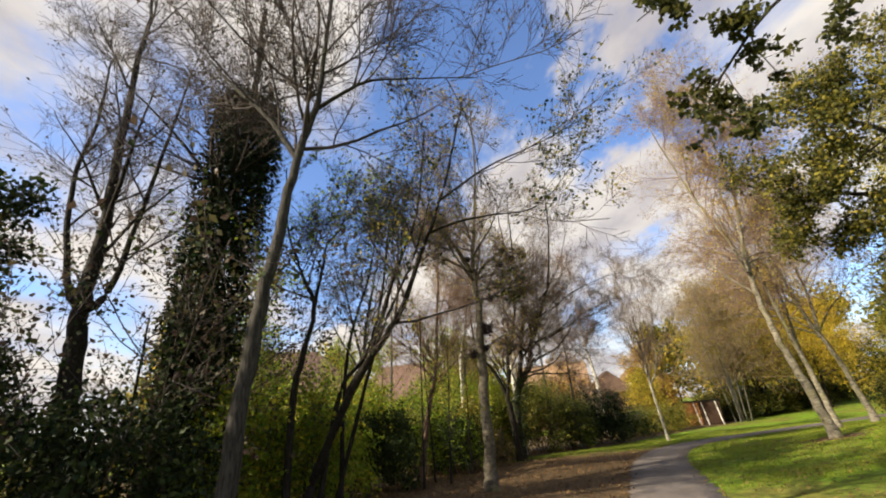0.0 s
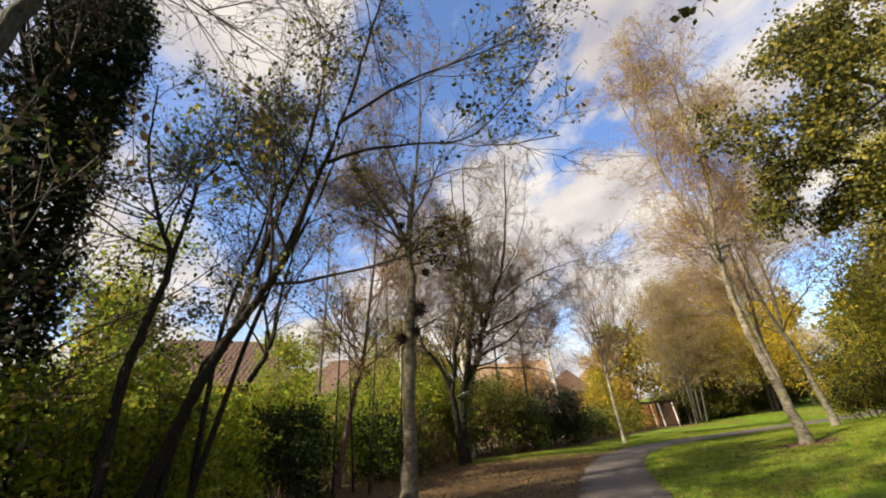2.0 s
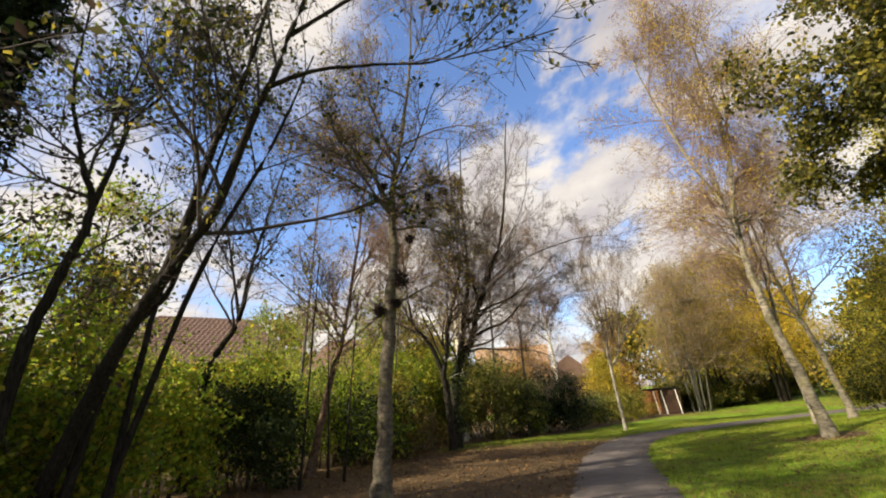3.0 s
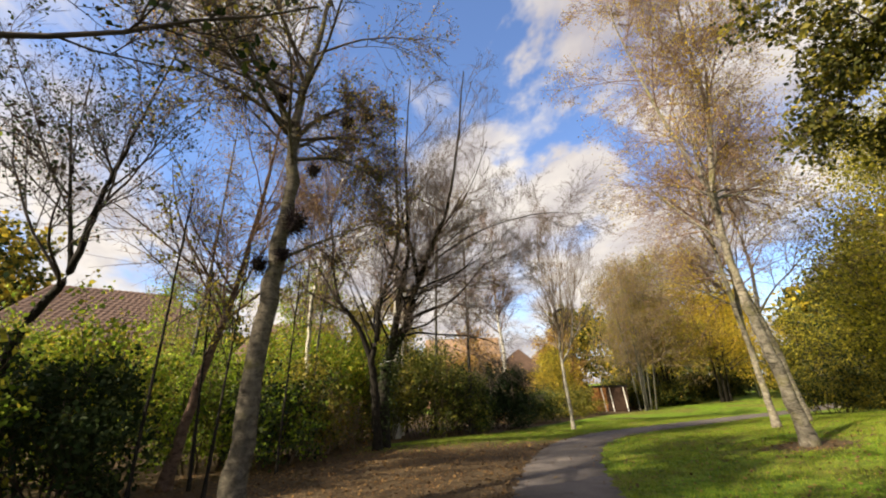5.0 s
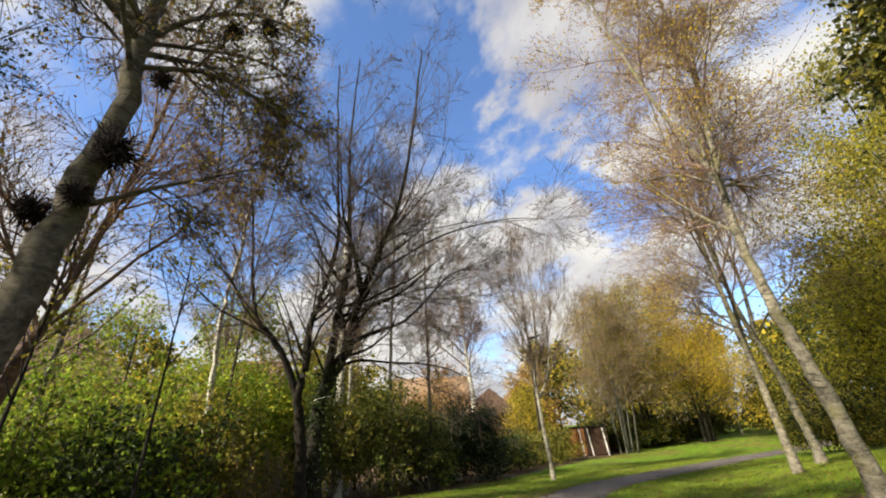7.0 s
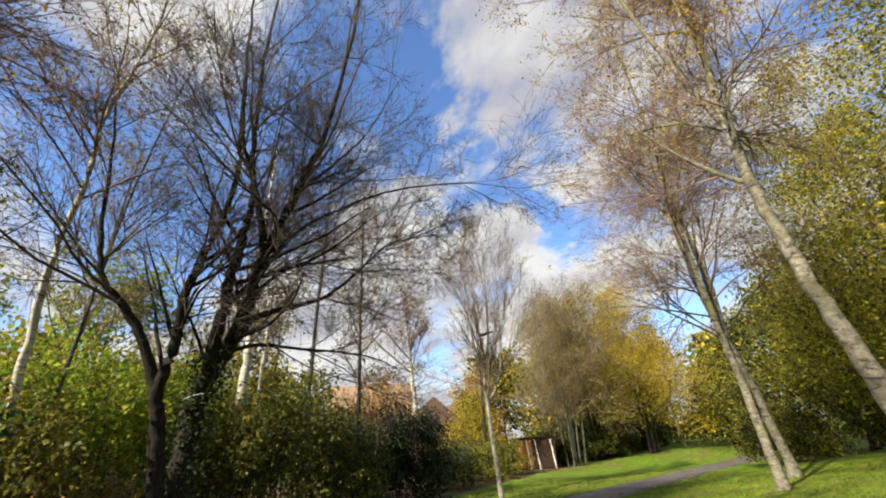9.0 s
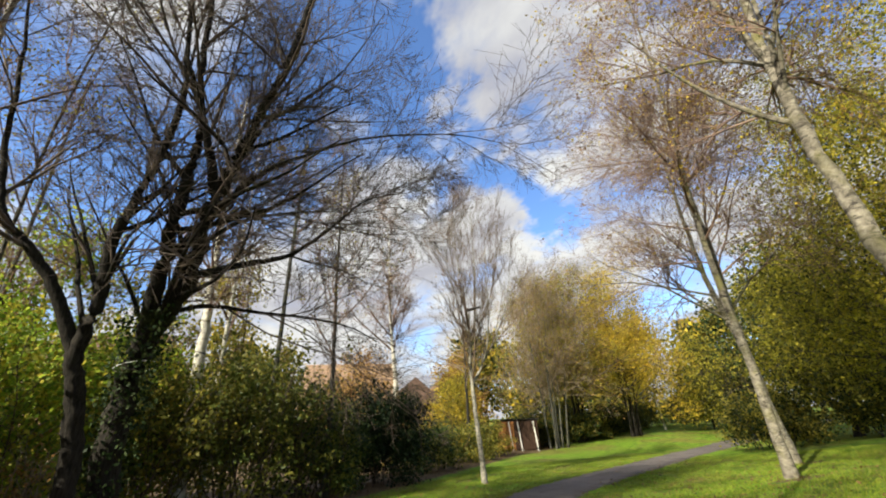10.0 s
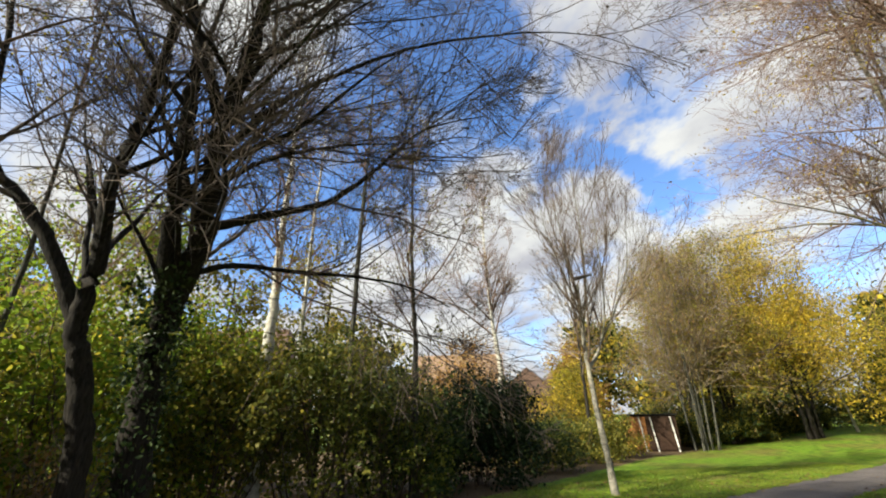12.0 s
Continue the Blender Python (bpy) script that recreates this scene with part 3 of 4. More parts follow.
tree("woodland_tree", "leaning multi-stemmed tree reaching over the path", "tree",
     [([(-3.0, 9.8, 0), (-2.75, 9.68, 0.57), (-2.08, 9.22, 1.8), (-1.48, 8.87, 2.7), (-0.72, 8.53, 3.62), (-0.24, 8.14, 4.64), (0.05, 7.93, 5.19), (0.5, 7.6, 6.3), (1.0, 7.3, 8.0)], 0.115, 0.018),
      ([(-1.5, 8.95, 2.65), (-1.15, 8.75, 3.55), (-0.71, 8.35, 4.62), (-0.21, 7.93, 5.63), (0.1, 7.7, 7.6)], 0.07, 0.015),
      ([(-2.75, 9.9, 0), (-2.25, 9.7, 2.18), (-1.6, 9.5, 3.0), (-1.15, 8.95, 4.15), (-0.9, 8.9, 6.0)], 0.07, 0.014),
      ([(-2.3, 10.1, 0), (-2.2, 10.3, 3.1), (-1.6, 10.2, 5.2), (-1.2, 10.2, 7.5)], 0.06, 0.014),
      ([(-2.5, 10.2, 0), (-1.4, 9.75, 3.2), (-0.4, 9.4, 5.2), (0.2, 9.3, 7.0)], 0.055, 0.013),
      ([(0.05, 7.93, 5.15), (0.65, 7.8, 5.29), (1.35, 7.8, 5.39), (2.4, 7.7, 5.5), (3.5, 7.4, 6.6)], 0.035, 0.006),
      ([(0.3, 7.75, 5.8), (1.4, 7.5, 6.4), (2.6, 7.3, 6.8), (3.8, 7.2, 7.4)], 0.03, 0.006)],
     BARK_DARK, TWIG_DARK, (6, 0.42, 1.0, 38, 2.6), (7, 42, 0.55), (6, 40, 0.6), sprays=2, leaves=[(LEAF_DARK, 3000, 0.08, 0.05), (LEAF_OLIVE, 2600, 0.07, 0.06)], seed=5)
for q, (x, y, h, dx) in enumerate(((-0.7, 13.9, 5.0, 0.2), (0.1, 14.8, 4.2, 0.3), (-0.4, 15.6, 4.8, -0.2), (0.9, 17.0, 4.6, 0.2))):
    tree("sapling", "thin dark sapling stem among the bushes", "tree", [([(x, y, 0), (x + dx * 0.5, y, h * 0.5), (x + dx, y - 0.1, h)], 0.034, 0.010)], BARK_DARK, TWIG_DARK,
         (6, 0.4, 1.0, 40, 1.5), (5, 40, 0.5), (4, 40, 0.5), 0, [(LEAF_OLIVE, 260, 0.07, 0.05)], seed=160 + q, limb_parts=False, trunk_sides=7, group="saplings among the bushes")
tree("woodland_tree", "dark leaning tree with thin twigs and a few leaves", "tree",
     [([(-3.6, 14.9, 0), (-3.3, 14.7, 2.2), (-2.59, 14.5, 3.5), (-2.41, 14.5, 4.98), (-2.08, 14.5, 6.59), (-1.6, 14.5, 9.0)], 0.11, 0.015), ([(-2.59, 14.5, 3.5), (-2.99, 14.5, 5.26), (-3.4, 14.5, 7.2)], 0.05, 0.012)],
     BARK_DARK, TWIG_DARK, (12, 0.3, 1.0, 44, 2.8), (7, 42, 0.55), (6, 40, 0.6), 2, [(LEAF_DARK, 2600, 0.07, 0.06), (LEAF_PURPLE, 1200, 0.06, 0.05)], seed=9)
tree("birch", "reddish-barked leaning birch with dark twig clumps", "tree",
     [([(-0.95, 15.85, 0), (-0.43, 15.7, 2.05), (-0.12, 15.65, 3.2), (0.2, 16.1, 6.4), (0.9, 16.1, 13)], 0.12, 0.02)],
     BARK_RED, TWIG_BROWN, (22, 0.3, 1.0, 50, 3.8), leaves=[(LEAF_RUST, 4000, 0.05, 0.05)], up=0.02, seed=6)
birch = tree("birch", "mature birch with mossy flaking bark and twig clumps", "tree",
             [([(1.14, 12.4, 0), (1.2, 12.5, 0.9), (1.3, 12.75, 3.2), (1.42, 12.85, 4.6), (1.38, 12.85, 5.63), (1.47, 12.85, 6.63), (1.64, 12.85, 7.7), (1.9, 12.9, 9.8), (2.1, 13.0, 13.5)], 0.185, 0.02),
              ([(1.38, 12.85, 5.5), (1.01, 12.85, 6.56), (0.67, 12.8, 7.11), (0.07, 12.7, 8.04), (-0.4, 12.6, 10.0)], 0.075, 0.015),
              ([(1.45, 12.85, 5.2), (2.13, 12.9, 5.3), (2.8, 13.0, 5.05), (3.4, 13.1, 4.7)], 0.04, 0.008),
              ([(1.38, 12.85, 5.6), (1.87, 12.9, 6.2), (2.51, 13.0, 6.56), (3.2, 13.0, 6.35)], 0.045, 0.008),
              ([(1.4, 12.8, 3.35), (2.01, 12.9, 3.7), (2.66, 13.0, 4.03), (3.2, 13.0, 4.2)], 0.03, 0.007)],
             BARK_OLD, TWIG_STEMS, (19, 0.38, 1.0, 54, 3.2), (8, 42, 0.55), (7, 40, 0.6), leaves=[(LEAF_OLIVE, 8000, 0.05, 0.08), (LEAF_RUST, 7000, 0.05, 0.08)], up=0.0, seed=7, arms=0.45)


def twig_clump(parent, x, y, z, r, seed):
    """A witches' broom: a dense ball of short crooked twigs."""
    rng = np.random.default_rng(seed)
    n = 220
    D = unit(rng.normal(0, 1, (n, 3)))
    P0 = np.array([x, y, z]) - np.array(parent.location) + D * r * 0.1
    P, R = lengths(rng, P0, D, r * (0.5 + 0.7 * rng.random(n) ** 2), np.full(n, 0.012), np.full(n, 0.004), 5, 0.5, 0.0)
    v, f = tubes(P, R, 3)
    child("twig_clump", mesh_from("twig_clump", v, f, CLUMP), parent, "dark witches' broom of tangled twigs", kind="stuff")


for x, y, z, r, s in ((1.58, 12.66, 3.93, 0.32, 1), (1.08, 12.7, 3.22, 0.20, 2), (1.80, 12.66, 4.9, 0.15, 3), (1.46, 12.58, 3.35, 0.17, 7), (2.3, 12.9, 6.1, 0.17, 4), (2.7, 12.95, 6.3, 0.15, 5), (1.2, 12.5, 6.2, 0.14, 6)):
    twig_clump(birch, x, y, z, r, s)

# the shaded side of these stems is painted in through the near-black bark
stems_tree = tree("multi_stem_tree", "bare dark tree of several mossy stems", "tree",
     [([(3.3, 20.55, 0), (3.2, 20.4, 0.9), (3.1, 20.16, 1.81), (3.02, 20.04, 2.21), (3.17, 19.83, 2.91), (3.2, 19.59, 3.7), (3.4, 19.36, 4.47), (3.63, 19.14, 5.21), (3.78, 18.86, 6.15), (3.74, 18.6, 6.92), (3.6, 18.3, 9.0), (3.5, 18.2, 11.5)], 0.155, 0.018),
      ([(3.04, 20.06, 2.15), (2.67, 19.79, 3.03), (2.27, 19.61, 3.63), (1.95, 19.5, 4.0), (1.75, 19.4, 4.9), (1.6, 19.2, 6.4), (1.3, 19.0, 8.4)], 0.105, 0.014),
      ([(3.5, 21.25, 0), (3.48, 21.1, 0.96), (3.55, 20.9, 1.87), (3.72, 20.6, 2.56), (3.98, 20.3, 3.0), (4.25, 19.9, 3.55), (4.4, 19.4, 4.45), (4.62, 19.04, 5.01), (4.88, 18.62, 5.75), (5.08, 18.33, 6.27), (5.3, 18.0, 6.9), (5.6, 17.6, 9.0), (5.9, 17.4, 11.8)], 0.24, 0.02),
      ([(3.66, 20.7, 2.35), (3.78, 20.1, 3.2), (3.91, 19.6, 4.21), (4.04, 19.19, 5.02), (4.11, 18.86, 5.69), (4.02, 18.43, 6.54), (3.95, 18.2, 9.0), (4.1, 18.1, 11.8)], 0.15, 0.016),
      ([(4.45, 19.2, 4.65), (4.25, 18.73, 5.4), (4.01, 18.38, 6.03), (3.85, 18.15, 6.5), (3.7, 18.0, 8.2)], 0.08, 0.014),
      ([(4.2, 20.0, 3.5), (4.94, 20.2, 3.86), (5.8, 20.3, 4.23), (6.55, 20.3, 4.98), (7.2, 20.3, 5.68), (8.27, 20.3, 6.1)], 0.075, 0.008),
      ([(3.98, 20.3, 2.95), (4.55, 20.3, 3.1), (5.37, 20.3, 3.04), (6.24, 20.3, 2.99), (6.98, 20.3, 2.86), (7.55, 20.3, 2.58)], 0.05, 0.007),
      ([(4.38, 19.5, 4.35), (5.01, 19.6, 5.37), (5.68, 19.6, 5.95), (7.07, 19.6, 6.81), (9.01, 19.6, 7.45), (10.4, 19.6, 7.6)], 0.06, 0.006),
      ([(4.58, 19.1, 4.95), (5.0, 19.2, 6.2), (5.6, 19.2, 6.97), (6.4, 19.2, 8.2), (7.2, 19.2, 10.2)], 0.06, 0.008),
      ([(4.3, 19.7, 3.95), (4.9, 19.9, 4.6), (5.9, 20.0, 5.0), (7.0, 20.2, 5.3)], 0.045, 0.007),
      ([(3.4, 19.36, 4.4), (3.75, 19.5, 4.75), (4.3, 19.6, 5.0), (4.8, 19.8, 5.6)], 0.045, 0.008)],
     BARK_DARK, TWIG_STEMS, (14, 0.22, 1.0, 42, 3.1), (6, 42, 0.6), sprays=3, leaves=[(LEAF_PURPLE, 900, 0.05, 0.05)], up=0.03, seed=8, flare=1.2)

sleeve(stems_tree, [(0.2, 0.65, 0.3), (0.25, 0.35, 1.9), (0.4, 0.05, 2.6), (0.5, -0.5, 3.4)], 0.30, 1700, LEAF_DARK, 0.07, 6)
bm = bmesh.new()
ring = [(math.cos(a) * 0.285, math.sin(a) * 0.285, 0.07 * math.sin(a + 2.2)) for a in np.linspace(0, 2 * math.pi, 25)[:-1]]
for i, (p, q) in enumerate(zip(ring, ring[1:] + ring[:1])):
    mid = (Vector(p) + Vector(q)) / 2
    turn = (Vector(q) - Vector(p)).to_track_quat("Z", "Y").to_matrix().to_4x4()
    bmesh.ops.create_cone(bm, segments=6, radius1=0.006, radius2=0.006, depth=(Vector(q) - Vector(p)).length * 1.1, cap_ends=True, matrix=Matrix.Translation(mid) @ turn)
cord_mesh = bpy.data.meshes.new("cord")
bm.to_mesh(cord_mesh)
bm.free()
cord_mesh.materials.append(plain("white_cord", (0.7, 0.7, 0.68), 0.6, 0.1, 8.0))
cord = tagged(new("cord", cord_mesh), "thin white cord tied round the dark trunk", "cord")
cord.location = (3.62, 20.78, 2.15)

pale = [([(0.9, 20.6, 0), (1.0, 20.3, 2.4), (1.09, 19.75, 4.26), (1.41, 19.13, 5.58), (1.58, 18.59, 6.72), (2.0, 18.07, 7.84), (2.2, 17.8, 9.5)], 0.085, BARK_PALE),
        ([(1.0, 21.6, 0), (1.2, 21.4, 3.0), (1.37, 21.07, 4.76), (1.64, 20.57, 6.43), (2.06, 20.02, 8.27), (2.3, 19.8, 9.5)], 0.045, BARK_GREY),
        ([(4.2, 24.5, 0), (4.16, 24.4, 2.27), (4.15, 24.4, 3.7), (4.1, 24.4, 5.63), (4.12, 24.4, 7.9), (4.15, 24.4, 11.0)], 0.17, BARK_PALE),
        ([(4.55, 26.1, 0), (4.56, 25.96, 2.68), (4.6, 25.8, 6.0), (4.7, 25.8, 10.0)], 0.10, BARK_PALE),
        ([(5.9, 24.8, 0), (6.0, 24.6, 5.3), (6.1, 24.5, 8.0), (6.1, 24.5, 10.5)], 0.08, BARK_GREY),
        ([(7.5, 25.0, 0), (7.5, 24.9, 2.74), (7.35, 24.3, 4.5), (7.3, 24.2, 9.5)], 0.10, BARK_GREY_DARK),
        ([(0.2, 24.0, 0), (0.3, 24.0, 4), (0.4, 24.0, 10)], 0.09, BARK_GREY), ([(-2.5, 20.0, 0), (-2.2, 20.0, 4), (-2.0, 20.0, 10)], 0.09, BARK_GREY)]
for q, (line, r, bark) in enumerate(pale):
    tree("birch", "slim pale birch behind the hedge, nearly bare" if bark is BARK_PALE else "thin grey birch behind the hedge, nearly bare", "tree", [(line, r, r * 0.22)],
         bark, TWIG_BROWN, (15, 0.35, 1.0, 40, 2.4), (7, 40, 0.55), (6, 40, 0.55), 2, [(LEAF_OLIVE, 1200, 0.06, 0.07)], seed=20 + q,
         group="birches behind the hedge", limb_parts=False)
tree("birch", "tall white-trunked birch beyond the hedge", "tree",
     [([(12.95, 35.3, 0), (12.75, 35.3, 3.2), (12.4, 35.2, 7), (12.2, 35.2, 13)], 0.21, 0.03)],
     BARK_PALE, TWIG_BROWN, (16, 0.45, 1.0, 45, 3.6), (8, 40, 0.55), (7, 40, 0.55), 3, [(LEAF_RUST, 900, 0.07, 0.08)], seed=30, limb_parts=False, tip=0.005)

sapling = tree("young_tree", "slender young tree with upright bare twigs beside the path", "tree",
               [([(12.42, 25.25, 0), (12.52, 25.75, 1.2), (12.6, 26.05, 2.4), (12.62, 26.1, 3.6), (12.63, 26.05, 4.85)], 0.085, 0.05),
                ([(12.6, 26.05, 2.3), (13.15, 26.1, 3.1), (13.5, 26.1, 4.6), (13.7, 26.2, 8.6)], 0.06, 0.012),
                ([(12.62, 26.1, 3.4), (12.9, 26.1, 4.6), (13.05, 26.1, 6.5), (13.1, 26.2, 9.4)], 0.05, 0.012),
                ([(12.62, 26.1, 4.3), (12.45, 26.1, 5.6), (12.3, 26.1, 7.0), (12.0, 26.2, 9.0)], 0.035, 0.01),
                ([(13.15, 26.1, 3.1), (13.9, 26.2, 4.2), (14.6, 26.3, 5.6), (15.0, 26.4, 7.4)], 0.04, 0.008),
                ([(12.63, 26.1, 3.9), (12.2, 26.0, 5.2), (11.8, 26.0, 6.6), (11.6, 26.0, 8.4)], 0.035, 0.008)],
               BARK_YOUNG, TWIG_YOUNG, (12, 0.4, 1.0, 34, 3.2), (7, 26, 0.6), (5, 27, 0.55), 2, (), up=0.09, seed=31, wob=0.06)
bm = bmesh.new()
bmesh.ops.create_cone(bm, segments=8, radius1=0.065, radius2=0.03, depth=0.6, cap_ends=True, matrix=pose(0.0, 0.0, 5.55, 0, 72, 10))
stub = part("broken_stub", bm, TWIG_DARK, sapling, "dark broken stub on the cut stem")

# ---------------------------------------------------------------- trees on the lawn
tree("birch", "leaning lawn birch with pale scarred bark and fine weeping twigs", "tree",
     [([(12.16, 14.1, 0), (11.98, 14.2, 1.4), (11.8, 14.35, 2.9), (11.85, 14.6, 5.4), (12.7, 14.8, 9.3), (12.8, 15, 12), (12.9, 15, 15.5)], 0.155, 0.025),
      ([(11.95, 14.65, 6.0), (11.2, 15.0, 8.8), (10.6, 15.3, 12.2), (10.5, 15.4, 14.0)], 0.06, 0.012), ([(12.5, 14.8, 8.4), (13.5, 15.2, 10.8), (14.1, 15.4, 13.8)], 0.06, 0.012)],
     BARK_BIRCH, TWIG_BROWN, (24, 0.46, 1.0, 50, 3.2), (8, 45, 0.6), (7, 40, 0.62), 3, [(LEAF_GOLD, 15000, 0.055, 0.12), (LEAF_RUST, 9000, 0.055, 0.10)], up=-0.02, seed=40)
tree("birch", "slimmer lawn birch with a dark mossy foot", "tree",
     [([(16.38, 18.65, 0), (16.0, 18.6, 2.5), (15.5, 18.5, 6.0), (14.8, 18.0, 8.5), (14.6, 18, 13.5)], 0.125, 0.02), ([(15.95, 18.6, 2.7), (16.3, 18.8, 5), (16.4, 19, 8), (16.6, 19, 12)], 0.085, 0.015)],
     BARK_BIRCH, TWIG_BROWN, (22, 0.42, 1.0, 46, 3.4), (8, 45, 0.6), (7, 40, 0.62), 3, [(LEAF_GOLD, 1800, 0.05, 0.06), (LEAF_RUST, 2600, 0.05, 0.06)], up=-0.02, seed=41)
tree("birch", "lawn birch standing further back with a dark foot", "tree",
     [([(19.6, 20.3, 0), (19.2, 20.4, 2.6), (18.6, 20.6, 5.2), (18.2, 20.6, 9), (18.2, 20.6, 15)], 0.15, 0.02), ([(18.9, 20.5, 3.6), (19.4, 20.7, 6), (19.5, 21, 9), (19.7, 21, 13)], 0.09, 0.015)],
     BARK_BIRCH, TWIG_BROWN, (22, 0.35, 1.0, 48, 4.0), (8, 45, 0.6), (7, 40, 0.62), 3, [(LEAF_GOLD, 3000, 0.06, 0.06), (LEAF_RUST, 2600, 0.06, 0.06)], up=-0.02, seed=42)
for q, (x, y, h) in enumerate(((42.4, 37.8, 5.0), (38.1, 39.5, 3.6))):
    tree("birch", "thin white birch far over the lawn", "tree", [([(x, y, 0), (x - 0.5, y, 2.5), (x - 1.0, y, h)], 0.08, 0.02)], BARK_PALE, TWIG_PALE,
         (8, 0.6, 1.0, 40, 1.6), (6, 40, 0.5), (5, 40, 0.5), 2, [(LEAF_GOLD, 700, 0.08, 0.08)], seed=45 + q, limb_parts=False)

tree("oak", "leafy oak with dull green boughs hanging over the lawn", "tree",
     [([(14.2, 7.4, 0), (14.0, 7.5, 3), (13.9, 7.6, 6), (13.8, 7.8, 11)], 0.32, 0.06), ([(14.0, 7.5, 3.6), (12.2, 8.9, 5.4), (11.0, 9.7, 6.2), (9.9, 10.1, 6.4)], 0.11, 0.015),
      ([(13.95, 7.5, 4.8), (11.8, 8.5, 7.2), (11.2, 8.7, 7.8), (10.6, 8.8, 8.0)], 0.11, 0.015), ([(14.0, 7.5, 3.0), (12.9, 8.4, 4.2), (12.2, 9.2, 4.6), (11.4, 9.8, 4.6)], 0.10, 0.015)],
     BARK_DARK, TWIG_DARK, (17, 0.35, 1.0, 60, 2.1), (7, 48, 0.55), (6, 42, 0.55), 2, [(LEAF_OAK, 26000, 0.10, 0.12), (LEAF_OLIVE, 18000, 0.10, 0.12)], seed=50)
tree("oak", "young oak with dark lobed leaves drooping over the path", "tree",
     [([(9.2, 1.4, 0), (9.0, 1.6, 3), (8.6, 1.9, 6), (8.4, 2.0, 9)], 0.2, 0.04), ([(8.8, 1.8, 4.6), (7.2, 3.2, 6.8), (5.8, 4.2, 7.0), (4.7, 4.7, 6.0), (4.0, 4.7, 5.0)], 0.06, 0.008),
      ([(8.7, 1.9, 5.4), (6.6, 3.4, 7.6), (4.8, 4.1, 7.6), (3.3, 4.3, 6.6)], 0.05, 0.008)],
     BARK_DARK, TWIG_DARK, (13, 0.5, 1.0, 45, 0.15), (6, 45, 0.5), (4, 42, 0.5), 0, [(LEAF_OAK, 4200, 0.11, 0.05)], seed=51)


def leafy(label, x, y, h, spread, mat_counts, size, seed, bark=BARK_DARK, trunk=0.2, low=0.2, name="leafy_tree", n=30, twig=TWIG_DARK, stems=1, puff=0.42, lean=0.0, sprays=0, tw=5):
    """A broad leafy tree seen from some way off."""
    rng = np.random.default_rng(seed)
    st = []
    for q in range(stems):
        a, r = rng.random() * 6.28, 0.0 if q == 0 else 0.5 + 0.8 * rng.random()
        dx, dy = math.cos(a) * r, math.sin(a) * r
        st.append(([(x + dx * 0.6, y + dy * 0.6, 0), (x + dx + lean * 0.4, y + dy, h * 0.35), (x + dx * 1.8 + lean, y + dy * 1.5, h * 0.93)], trunk * (1 if q == 0 else 0.7), 0.02))
    return tree(name, label, "tree", st, bark, twig, (n, low, 1.0, 60, spread), (7, 50, 0.6), (tw, 48, 0.6), sprays,
                [(m, c, size, puff) for m, c in mat_counts], seed=seed, limb_parts=False, up=0.035, tip=0.005, trunk_sides=9)


leafy("tall dense yellowing green tree beyond the lawn", 27.6, 18.6, 17, 5.2, [(LEAF_LIME, 38000), (LEAF_OLIVE, 16000), (LEAF_OAK, 9000)], 0.125, 60, low=0.06, n=40)
leafy("tall dense green tree at the lawn's edge", 33.6, 24.6, 8.5, 3.8, [(LEAF_LIME, 14000), (LEAF_OAK, 10000)], 0.17, 61, low=0.05, n=36)
leafy("dense green tree at the lawn's edge", 23.0, 12.5, 15, 4.8, [(LEAF_LIME, 22000), (LEAF_OLIVE, 14000), (LEAF_OAK, 10000)], 0.12, 62, low=0.06, n=36)
leafy("broad yellow autumn tree with dark trunk", 33.0, 38.0, 11.0, 4.8, [(LEAF_GOLD, 42000), (LEAF_LIME, 12000)], 0.11, 63, low=0.27, stems=3, n=20)
leafy("olive and gold autumn tree", 29.0, 39.5, 12.0, 4.8, [(LEAF_LIME, 14000), (LEAF_OLIVE, 20000), (LEAF_RUST, 12000)], 0.105, 64, low=0.26, stems=4, n=20)
leafy("half-bare brown tree with thin twigs", 27.2, 40.5, 11.5, 4.2, [(LEAF_OLIVE, 12000), (LEAF_RUST, 5000)], 0.10, 65, low=0.3, twig=TWIG_PALE, bark=BARK_GREY, stems=6, trunk=0.12, puff=0.3, sprays=1, n=20)
leafy("half-bare pale tree beside the shed", 25.4, 38.0, 11.0, 3.6, [(LEAF_RUST, 4000), (LEAF_OLIVE, 6000)], 0.10, 66, low=0.3, twig=TWIG_PALE, bark=BARK_GREY, stems=6, trunk=0.10, puff=0.25, sprays=1, n=18)
leafy("tall bare pale-twigged tree behind the bend", 16.9, 34.8, 11.0, 3.2, [(LEAF_RUST, 900)], 0.10, 72, twig=TWIG_PALE, bark=BARK_DARK, stems=1, trunk=0.12, puff=0.1, low=0.35, sprays=1, n=16)
leafy("bright yellow-green tree far over the lawn", 39.5, 36.0, 6.0, 3.0, [(LEAF_LIME, 9000), (LEAF_OAK, 9000)], 0.15, 67, low=0.1)
leafy("dark green tree far over the lawn", 47.0, 36.0, 11, 5.0, [(LEAF_DARK, 7000), (LEAF_OLIVE, 7000)], 0.32, 68, low=0.04)
leafy("dark green tree far over the lawn", 40.0, 27.0, 12, 5.0, [(LEAF_DARK, 8000), (LEAF_OLIVE, 8000)], 0.28, 69, low=0.04)
leafy("golden tree behind the garden fence", 20.8, 44.5, 3.8, 2.0, [(LEAF_LIME, 6000), (LEAF_OLIVE, 7000), (LEAF_GOLD, 2500)], 0.12, 70, low=0.1)
leafy("rust-coloured tree in a garden behind the hedge", 13.6, 49.5, 6.6, 3.6, [(LEAF_RUST, 9000)], 0.2, 71, low=0.08)
